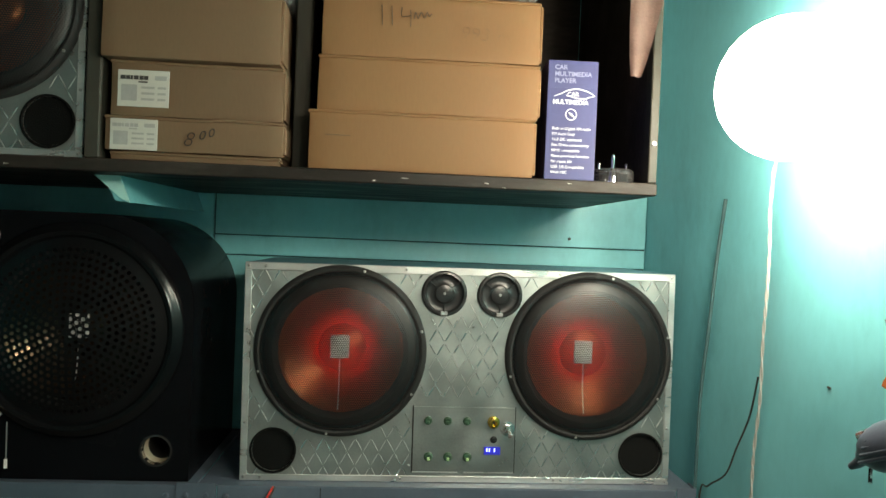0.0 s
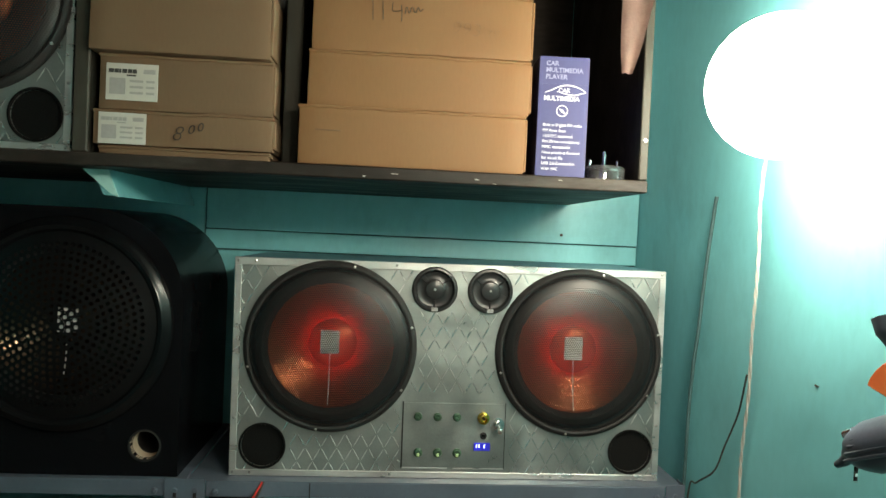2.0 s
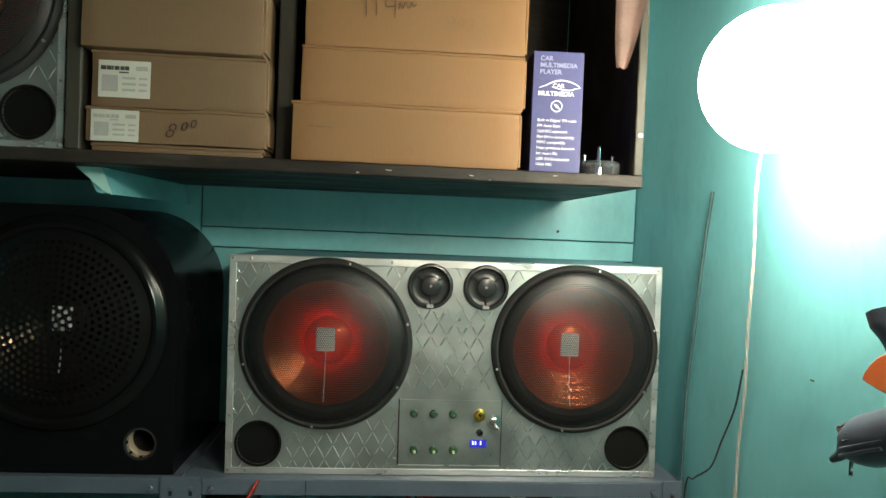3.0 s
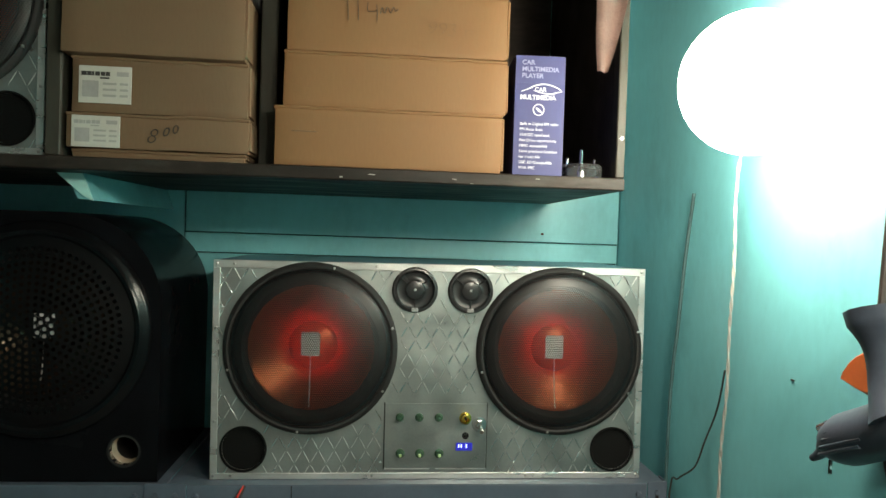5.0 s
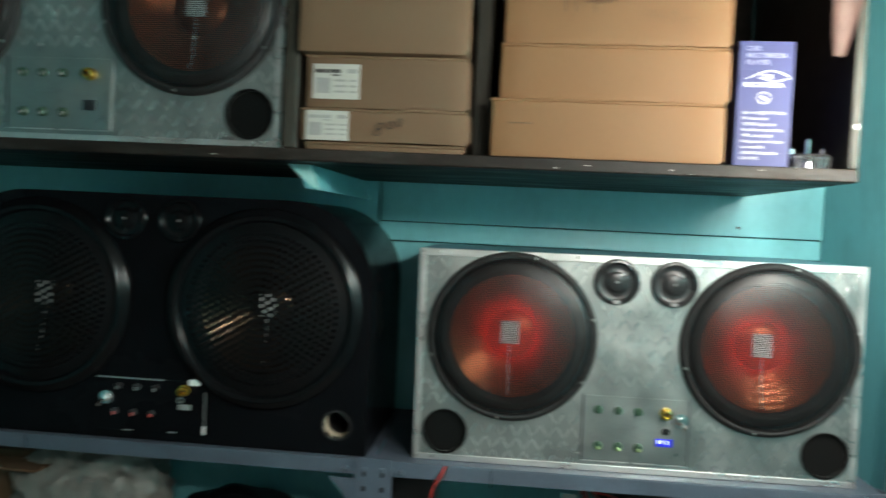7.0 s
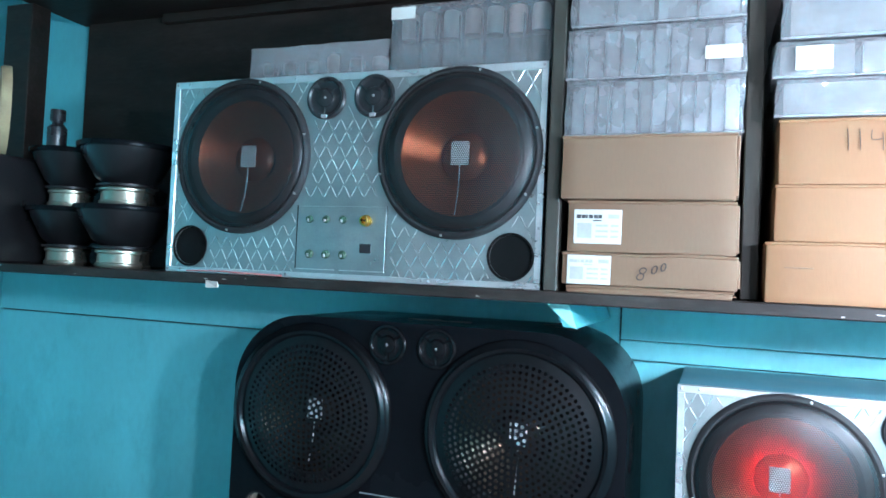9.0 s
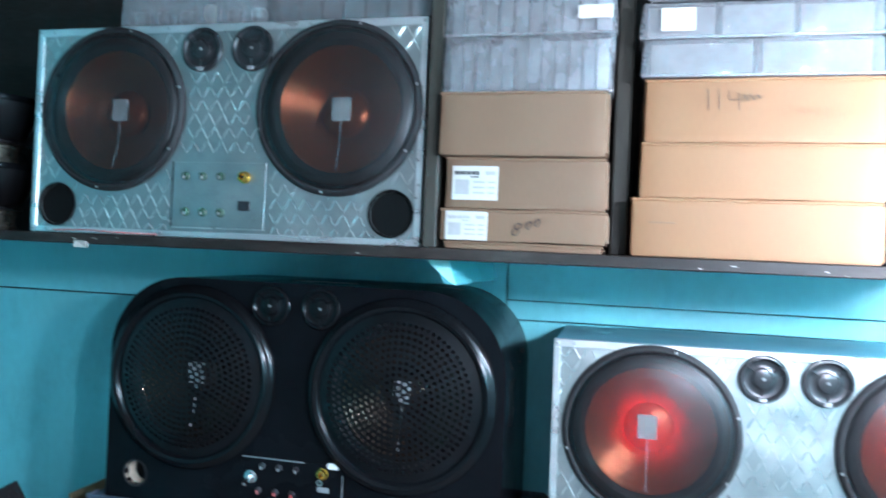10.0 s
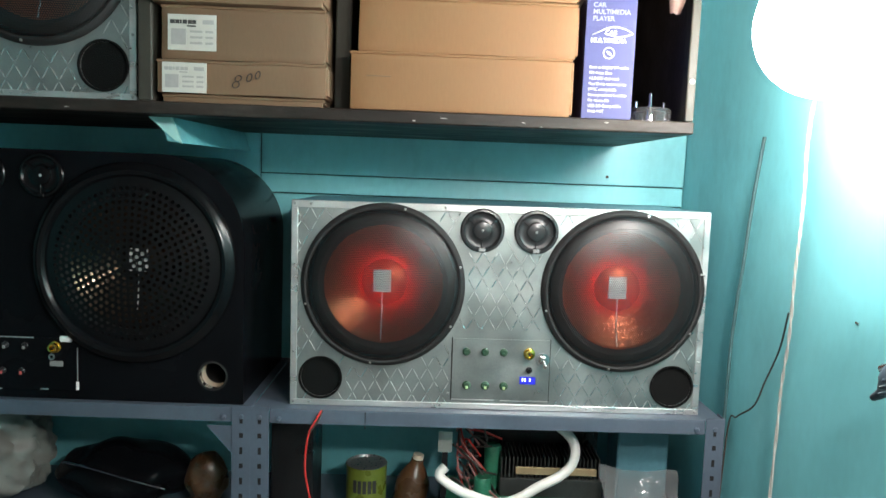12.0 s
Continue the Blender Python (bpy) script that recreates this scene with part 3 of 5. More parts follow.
def plate_speaker(place, label, lit, lean=0.0):
    W, H, D = 0.752, 0.375, 0.30
    s = thing("loudspeaker", place, label, "speaker", group="aluminium fronted loudspeakers")
    s.matrix_basis = s.matrix_basis @ pose(0, 0, 0, 0, -lean, 0)
    wf = ((0.166, 0.226), (0.600, 0.226))
    tw = ((0.342, 0.330), (0.439, 0.330))
    po = ((0.055, 0.052), (0.700, 0.052))
    t = 0.012
    for n, a, b in (("bottom_panel", (0.002, 0.003, 0.0), (W - 0.002, D, t)),
                    ("top_panel", (0.002, 0.003, H - t - 0.001), (W - 0.002, D, H - 0.001)),
                    ("side_panel", (0.002, 0.003, t), (t, D, H - t - 0.001)),
                    ("side_panel", (W - t, 0.003, t), (W - 0.002, D, H - t - 0.001)),
                    ("back_panel", (t, D - t, t), (W - t, D, H - t - 0.001))):
        part(n, boxes((a, b)), BOXTEAL, s)
    sheet = pierced([(0.002, 0.001), (W - 0.002, 0.001), (W - 0.002, H - 0.001), (0.002, H - 0.001)],
                    [ring_points(*c, 0.136, 56) for c in wf] + [ring_points(*c, 0.036) for c in po] + [ring_points(*c, 0.033) for c in tw], 0.0, 0.0025)
    front = part("front_plate", sheet, ALU, s, "grey aluminium tread plate front")
    bars = part("tread_relief", tread(W, H, ([(*c, 0.156) for c in wf] + [(*c, 0.048) for c in tw] + [(*c, 0.046) for c in po], [(0.286, 0.482, 0.012, 0.138)])), ALUBAR, front, "bright raised tread bars")
    tagged(bars, kind="stuff")
    for a, b in (((0, -0.0022, H - 0.013), (W, 0.012, H)), ((0, -0.0022, 0), (W, 0.012, 0.0105)),
                 ((0, -0.0026, 0.0107), (0.0115, 0.012, H - 0.0132)), ((W - 0.0115, -0.0026, 0.0107), (W, 0.012, H - 0.0132))):
        part("edge_trim", boxes((a, b), bevel=0.0007), TRIM, s, "aluminium angle trim")
    for x in (0.006, 0.035, 0.275, 0.545, 0.745):
        for z in (0.006, H - 0.006):
            part("screw", lathe([(0, -0.0042), (0.0022, -0.0036), (0.0028, -0.002)], (x, 0, z), seg=8), SCREW, s)
    for z in (0.10, 0.26):
        for x in (0.006, W - 0.006):
            part("screw", lathe([(0, -0.0042), (0.0022, -0.0036), (0.0028, -0.002)], (x, 0, z), seg=8), SCREW, s)
    for c in wf:
        woofer(s, (c[0], 0, c[1]), RUBBER, REDCONE, led=REDLED if lit else None)
    for c in tw:
        tweeter(s, (c[0], 0, c[1]))
    for c in po:
        port(s, (c[0], 0, c[1]), 0.039, RUBBER, FOAM, 0.004)
    cp = part("control_panel", boxes(((0.2955, -0.0014, 0.0185), (0.4735, -0.0002, 0.132)), bevel=0.0004), ALU, s, "flat aluminium control panel")
    part("panel_edge", boxes(((0.2935, -0.0018, 0.0170), (0.2955, -0.0002, 0.1335))), HOLLOW, cp)
    part("panel_edge", boxes(((0.4737, -0.0012, 0.0170), (0.4748, -0.0002, 0.1335))), HOLLOW, cp)
    part("panel_edge", boxes(((0.2955, -0.0022, 0.0165), (0.375, -0.0002, 0.0183))), TRIM, cp)
    part("panel_edge", boxes(((0.385, -0.0022, 0.0165), (0.4735, -0.0002, 0.0183))), TRIM, cp)
    for x in (0.321, 0.355, 0.389):
        knob(cp, (x, -0.0014, 0.108), GREENKNOB, GREENKNOB if lit else GREYKNOB, 0.0072)
        knob(cp, (x + 0.002, -0.0014, 0.045), GREENKNOB, GREENTIP if lit else GREYKNOB, 0.0078)
    rca(cp, (0.4355, -0.0014, 0.107))
    if lit:
        toggle(cp, (0.4605, -0.0014, 0.096))
        part("jack", lathe([(0.006, 0), (0.006, -0.002), (0.003, -0.0025), (0.0025, 0), (0, 0)], (0.4365, -0.0014, 0.076), seg=20), PLASTICBLACK, cp)
        d = part("display", boxes(((0.420, -0.0030, 0.0495), (0.449, -0.0012, 0.0635)), bevel=0.0006), DISPLAY, cp, "blue lit digital display")
        for x in (0.4240, 0.4285, 0.4375):
            part("digit", boxes(((x, -0.0034, 0.0550), (x + 0.0022, -0.0028, 0.0610))), DISPLAYWHITE, d)
    else:
        part("usb_panel", boxes(((0.424, -0.0030, 0.049), (0.447, -0.0012, 0.066)), bevel=0.0006), PLASTICBLACK, cp, "black media player window")
    part("screw", lathe([(0, -0.003), (0.002, -0.0025), (0.0025, 0)], (0.289, 0, 0.028), seg=8), SCREW, s)
    return s


def black_speaker(place):
    W, H, D, R = 0.805, 0.447, 0.325, 0.155
    s = thing("loudspeaker", place, "gloss black twin loudspeaker with rounded top corners", "speaker")
    o = [(0, 0), (W, 0)]
    o += [(W - R + R * math.cos(a), H - R + R * math.sin(a)) for a in [i * math.pi / 28 for i in range(15)]]
    o += [(R - R * math.sin(a), H - R + R * math.cos(a)) for a in [i * math.pi / 28 for i in range(15)]]
    wf = ((0.184, 0.254), (0.612, 0.252))
    po = ((0.068, 0.052), (0.750, 0.052))
    part("front_baffle", pierced(o, [ring_points(*c, 0.150, 56) for c in wf] + [ring_points(*c, 0.0235) for c in po], 0.0, 0.012), GLOSSBLACK, s, "gloss black front with a dusty sheen")
    bm = bmesh.new()
    n = len(o)
    a = [bm.verts.new((x, 0.0122, z)) for x, z in o]
    b = [bm.verts.new((x, D, z)) for x, z in o]
    for i in range(n):
        bm.faces.new((a[i], a[(i + 1) % n], b[(i + 1) % n], b[i]))
    bm.faces.new(b)
    part("cabinet", bm, GLOSSBLACK, s, smooth=True)
    for c in wf:
        woofer(s, (c[0], 0, c[1]), RUBBER, DARKCONE, coarse=True, scale=1.1)
    for x in (0.348, 0.450):
        tweeter(s, (x, 0, 0.402), GRILLEBLACK)
    for c in po:
        port(s, (c[0], 0, c[1]), 0.0265, RUBBER, TUBE)
    cp = part("control_panel", boxes(((0.302, -0.0016, 0.0155), (0.508, -0.0002, 0.112)), bevel=0.0004), GLOSSBLACK, s)
    part("panel_edge", boxes(((0.302, -0.0024, 0.1105), (0.43, -0.0014, 0.1125))), TRIM, cp)
    part("panel_edge", boxes(((0.507, -0.0024, 0.03), (0.5085, -0.0014, 0.095))), GREYKNOB, cp)
    part("panel_edge", boxes(((0.355, -0.0024, 0.0155), (0.372, -0.0014, 0.0168))), TRIM, cp)
    part("panel_edge", boxes(((0.440, -0.0024, 0.0165), (0.455, -0.0014, 0.0185))), TRIM, cp)
    part("panel_edge", boxes(((0.505, -0.0028, 0.018), (0.510, -0.0014, 0.033))), PALESILVER, cp)
    for x in (0.345, 0.380, 0.415):
        knob(cp, (x, -0.0016, 0.097), PLASTICBLACK, GREYKNOB, 0.006)
        knob(cp, (x - 0.006, -0.0016, 0.050), PLASTICBLACK, REDTIP, 0.006)
    toggle(cp, (0.321, -0.0016, 0.074))
    rca(cp, (0.469, -0.0016, 0.096))
    part("tag", boxes(((0.478, -0.006, 0.106), (0.500, -0.003, 0.117)), bevel=0.002), PALESILVER, cp, "white tag beside the socket")
    part("jack", lathe([(0.006, 0), (0.006, -0.003), (0.003, -0.003), (0.003, 0)], (0.463, -0.0016, 0.078), seg=18), CHROME, cp)
    part("media_slot", boxes(((0.458, -0.003, 0.060), (0.482, -0.001, 0.070)), bevel=0.001), GREYKNOB, cp)
    return s


# ---------------------------------------------------------------- steel racks
def steel_rack(x0, x1, label, lean=0.0):
    s = thing("steel_rack", (x0, 1.245, 0), label, "rack", group="slotted angle steel racks")
    W, D, Z = x1 - x0, 0.345, 1.066
    for x, side in ((0, 1), (W, -1)):
        for y, f in ((0, 1), (D, -1)):
            bm = bmesh.new()
            xa, xb = sorted((x, x + side * 0.034))
            ya, yb = sorted((y, y + f * 0.002))
            box(bm, (xa, ya, 0), (xb, yb, Z + 0.004), 0.0005)
            xa, xb = sorted((x, x + side * 0.002))
            ya, yb = sorted((y + f * 0.002, y + f * 0.034))
            box(bm, (xa, ya, 0), (xb, yb, Z + 0.004), 0.0005)
            p = part("upright", bm, STEEL, s, "grey blue slotted angle upright")
            if f == 1:
                for k in range(14):
                    z = Z - 0.022 - k * 0.0285
                    if k % 2:
                        shape = boxes(((x + side * 0.017 - 0.0035, -0.0006, z - 0.0045), (x + side * 0.017 + 0.0035, 0.001, z + 0.0045)), bevel=0.0004)
                    else:
                        shape = boxes(((x + side * 0.017 - 0.0028, -0.0006, z - 0.0065), (x + side * 0.017 + 0.0028, 0.001, z + 0.0065)), bevel=0.0004)
                    part("slot", shape, HOLLOW, p)
        bm = bmesh.new()
        xa = x + side * 0.034
        tri = [(xa, Z - 0.034), (xa, Z - 0.085), (xa + side * 0.046, Z - 0.034)]
        f = [bm.verts.new((a, 0.0015, b)) for a, b in tri]
        g = [bm.verts.new((a, 0.0035, b)) for a, b in tri]
        bm.faces.new(f), bm.faces.new(g)
        for i in range(3):
            bm.faces.new((f[i], f[(i + 1) % 3], g[(i + 1) % 3], g[i]))
        if not lean and side < 0:
            part("gusset", bm, STEEL, s)
        else:
            bm.free()
        for dx, dz in ((0.017, 0.016), (0.050, 0.018)):
            part("bolt", lathe([(0, -0.0035), (0.004, -0.003), (0.0055, 0.001)], (x + side * dx, 0.001, Z - dz), seg=10), STEEL, s)
    for z in (Z, 0.80, 0.35):
        bm = bmesh.new()
        box(bm, (0.002, 0.003, z - 0.0015), (W - 0.002, D - 0.003, z), 0)
        box(bm, (0.0345, 0.0025, z - 0.027), (W - 0.0345, 0.0045, z - 0.0015), 0.0006)
        box(bm, (0.0345, D - 0.0045, z - 0.027), (W - 0.0345, D - 0.0025, z - 0.0015), 0.0006)
        part("deck", bm, STEEL, s, "grey blue steel deck with folded lip")
    part("lip_joint", boxes(((W * 0.24, 0.0016, Z - 0.033), (W * 0.242, 0.003, Z - 0.002))), HOLLOW, s)
    s.matrix_basis = s.matrix_basis @ pose(0, 0, 0, 0, -lean, 0)
    return s


# ---------------------------------------------------------------- cartons
def carton(a, b, material, label, group, lid=True, seed=0, turn=0.0):
    """A shallow cardboard box, its lid flap a little proud, edges soft and dented."""
    a, b = Vector(a), Vector(b)
    s = thing("cardboard_box", ((a.x + b.x) / 2, a.y + 0.012, a.z), label, "box", group=group, turn=turn)
    w, d, h = (b - a)
    bm = bmesh.new()
    box(bm, (-w / 2, 0, 0), (w / 2, d, h - 0.0022), 0.003, 2)
    long = [e for e in bm.edges if e.calc_length() > 0.05]
    bmesh.ops.subdivide_edges(bm, edges=long, cuts=9, use_grid_fill=True)
    crumple(bm, 0.0013, 14, seed)
    part("body", bm, material, s, smooth=True)
    bm = bmesh.new()
    box(bm, (-w / 2 - 0.001, -0.0016, h - 0.0052), (w / 2 + 0.001, d * 0.98, h - 0.0005), 0.0012)
    long = [e for e in bm.edges if e.calc_length() > 0.05]
    bmesh.ops.subdivide_edges(bm, edges=long, cuts=14, use_grid_fill=True)
    crumple(bm, 0.0013, 26, seed + 3)
    part("lid", bm, material, s)
    # side flap standing slightly open
    bm = bmesh.new()
    box(bm, (w / 2 - 0.001, 0.002, 0.004), (w / 2 + 0.0035, 0.05, h - 0.006), 0.001)
    crumple(bm, 0.0015, 30, seed + 5)
    part("side_flap", bm, material, s)
    return s, w, h


def sticker(s, x, z, w, h, dark):
    st = part("sticker", crumple(boxes(((x, -0.0026, z), (x + w, -0.0014, z + h)), bevel=0.0003), 0.0003, 60, x), PAPER, s, "off-white printed sticker")
    ink = INK if dark else GREYINK
    y0, y1 = -0.0032, -0.0024
    def bar(u0, u1, v0, v1, m):
        part("print", boxes(((x + u0 * w, y0, z + v0 * h), (x + u1 * w, y1, z + v1 * h))), m, st)
    for k, (u, l) in enumerate(((0.05, 0.10), (0.16, 0.08), (0.25, 0.04), (0.31, 0.09), (0.42, 0.08), (0.51, 0.08))):
        bar(u, u + l, 0.74, 0.85, ink)
    bar(0.40, 0.58, 0.66, 0.70, ink)
    bar(0.72, 0.95, 0.74, 0.86, GREYINK)
    bar(0.07, 0.38, 0.16, 0.60, GREYINK)
    for v in (0.50, 0.34, 0.18):
        bar(0.46, 0.72, v, v + 0.06, GREYINK)
        bar(0.78, 0.94, v, v + 0.06, GREYINK)


def cartons():
    g = "brown cartons stacked on the shelf"
    Z = 1.5912
    s, w, h = carton((-0.458, 1.098, Z), (-0.213, 1.40, Z + 0.013), KRAFT, "flattened brown cardboard tray under a box stack", g, seed=1)
    s, w, h = carton((-0.464, 1.092, Z + 0.013), (-0.208, 1.40, Z + 0.064), KRAFT, "low brown cardboard box with a white sticker and handwriting", g, seed=2)
    sticker(s, -w / 2 + 0.008, 0.001, 0.067, 0.045, False)
    words("handwriting", "8", 0.032, (-w / 2 + 0.110, -0.0014, 0.011), PEN, s, turn=-8, shear=0.25, stretch=0.9, thick=-0.0006)
    words("handwriting", "0", 0.018, (-w / 2 + 0.133, -0.0014, 0.020), PEN, s, turn=8, shear=0.3, stretch=1.2, thick=0.0)
    words("handwriting", "0", 0.017, (-w / 2 + 0.147, -0.0014, 0.024), PEN, s, turn=14, shear=0.3, stretch=1.2, thick=0.0)
    s, w, h = carton((-0.459, 1.094, Z + 0.0642), (-0.211, 1.40, Z + 0.145), KRAFT, "brown cardboard box with a printed white sticker", g, seed=3)
    sticker(s, -w / 2 + 0.011, 0.013, 0.073, 0.053, True)
    s, w, h = carton((-0.468, 1.076, Z + 0.1452), (-0.214, 1.40, Z + 0.244), KRAFT, "brown cardboard box overhanging the boxes below", g, seed=4)
    g2 = "orange brown cartons stacked on the shelf"
    s, w, h = carton((-0.172, 1.094, Z), (0.166, 1.40, Z + 0.088), ORANGE_KRAFT, "wide orange brown cardboard box on the shelf", g2, seed=6)
    part("scuff", crumple(boxes(((-w / 2 + 0.025, -0.0022, 0.050), (-w / 2 + 0.062, -0.0012, 0.0515))), 0.001, 200), FAINTPEN, s)
    s, w, h = carton((-0.161, 1.100, Z + 0.0882), (0.171, 1.40, Z + 0.171), ORANGE_KRAFT, "wide orange brown cardboard box in a stack", g2, seed=7)
    s, w, h = carton((-0.158, 1.100, Z + 0.1712), (0.170, 1.40, Z + 0.266), ORANGE_KRAFT, "wide orange brown cardboard box with handwriting", g2, seed=8)
    for stroke in (((0.087, 0.078), (0.088, 0.063), (0.0885, 0.047)), ((0.102, 0.077), (0.103, 0.062), (0.1035, 0.048)),
                   ((0.117, 0.075), (0.117, 0.063), (0.124, 0.062), (0.131, 0.064)), ((0.130, 0.072), (0.131, 0.060), (0.131, 0.047)),
                   ((0.136, 0.059), (0.138, 0.069), (0.142, 0.060), (0.146, 0.070), (0.151, 0.061), (0.155, 0.070), (0.158, 0.064), (0.162, 0.068))):
        part("pen_stroke", tube(spline([(-w / 2 + x, -0.0016, z) for x, z in stroke], 4), 0.0006, 5), PEN, s)
    words("handwriting", "993 m", 0.028, (-w / 2 + 0.205, -0.0014, 0.034), FAINTPEN, s, turn=-3, shear=0.1, stretch=1.1, thick=-0.0010)


def stereo_carton():
    s = thing("product_carton", (0.222, 1.108, 1.5912), "blue violet printed carton of a car media player", "box", turn=-2)
    w, d, h = 0.0765, 0.17, 0.181
    bm = bmesh.new()
    box(bm, (-w / 2, 0, 0), (w / 2, d, h), 0.0012, 2)
    part("body", bm, CARTON, s)
    part("band", boxes(((-w / 2 + 0.0006, -0.0004, 0.139), (w / 2 - 0.0006, 0.001, h - 0.001))), CARTONDARK, s, "darker upper band")
    y = -0.0008
    for t, z in (("CAR", 0.167), ("MULTIMEDIA", 0.157), ("PLAYER", 0.147)):
        words("lettering", t, 0.0098, (-w / 2 + 0.010, y, z), DIMINK, s, thick=0.0002)
    # swoosh of a car outline round the word
    top = [(-w / 2 + 0.010, 0.126), (-0.018, 0.130), (-0.008, 0.135), (0.006, 0.138), (0.020, 0.1355), (0.030, 0.131), (0.034, 0.1275)]
    part("swoosh", tube(spline([(x, y, z) for x, z in top], 5), lambda t: 0.0005 + 0.0006 * math.sin(math.pi * t), 5), WHITEINK, s)
    low = [(-0.010, 0.128), (0.004, 0.1245), (0.018, 0.1235), (0.026, 0.126), (0.034, 0.1275)]
    part("swoosh", tube(spline([(x, y, z) for x, z in low], 5), lambda t: 0.0004 + 0.0006 * math.sin(math.pi * t), 5), WHITEINK, s)
    words("lettering", "CAR", 0.0090, (-0.008, y, 0.1268), WHITEINK, s, thick=0.0001, stretch=1.0)
    words("lettering", "MULTIMEDIA", 0.0096, (-w / 2 + 0.0085, y, 0.1145), WHITEINK, s, thick=0.0002, stretch=0.98)
    part("emblem", lathe([(0.0088, y), (0.0088, y - 0.0003), (0.0076, y - 0.0003), (0.0076, y)], (-0.001, 0, 0.099), seg=28), WHITEINK, s)
    part("emblem_leaf", tube([(-0.005, y, 0.102), (-0.001, y, 0.0985), (0.004, y, 0.095)], lambda t: 0.0006 + 0.0016 * math.sin(math.pi * t), 6), WHITEINK, s)
    lines = ("Built in Digital FM radio", "FM Auto Scan", "12.0 DC operated", "Pen Drive connectivity", "MMC compatible", "Next previous function", "for music file", "USB 2.0 Compatible", "With MIC")
    for k, t in enumerate(lines):
        words("lettering", t, 0.0062, (-w / 2 + 0.009, y, 0.0755 - k * 0.0083), WHITEINK, s)


def clear_case():
    s = thing("clear_case", (0.298, 1.136, 1.5912), "small clear plastic stand with bright metal pins", "stand")
    part("base", lathe([(0, 0), (0.031, 0), (0.032, 0.004), (0.032, 0.018), (0.029, 0.021), (0.008, 0.023), (0, 0.023)], axis="z", seg=36), THINCLEAR, s, smooth=True)
    part("stem", lathe([(0.007, 0.002), (0.006, 0.022), (0.003, 0.026), (0.003, 0.043), (0.002, 0.045), (0, 0.045)], axis="z", seg=16), CHROME, s, smooth=True)
    for x in (-0.022, 0.022):
        part("pin", lathe([(0.002, 0.021), (0.002, 0.030), (0.003, 0.031), (0, 0.033)], (x, 0.002, 0), axis="z", seg=12), CHROME, s)


def hanging_cloth():
    s = thing("hanging_cloth", (0.308, 1.075, 1.735), "pinkish brown cloth hanging in a point", "cloth")
    bm = bmesh.new()
    n, m = 14, 20
    grid = []
    for j in range(m + 1):
        t = j / m
        half = 0.008 + 0.055 * t ** 0.75
        row = [bm.verts.new((0.055 * t + half * (2 * i / n - 1), -0.012 * math.sin(i * 0.45 + t * 2) * (0.3 + t), 0.01 + 0.555 * t)) for i in range(n + 1)]
        grid.append(row)
    for j in range(m):
        for i in range(n):
            bm.faces.new((grid[j][i], grid[j][i + 1], grid[j + 1][i + 1], grid[j + 1][i]))
    bmesh.ops.solidify(bm, geom=bm.faces[:], thickness=0.0012)
    part("fabric", bm, CLOTH, s, smooth=True)


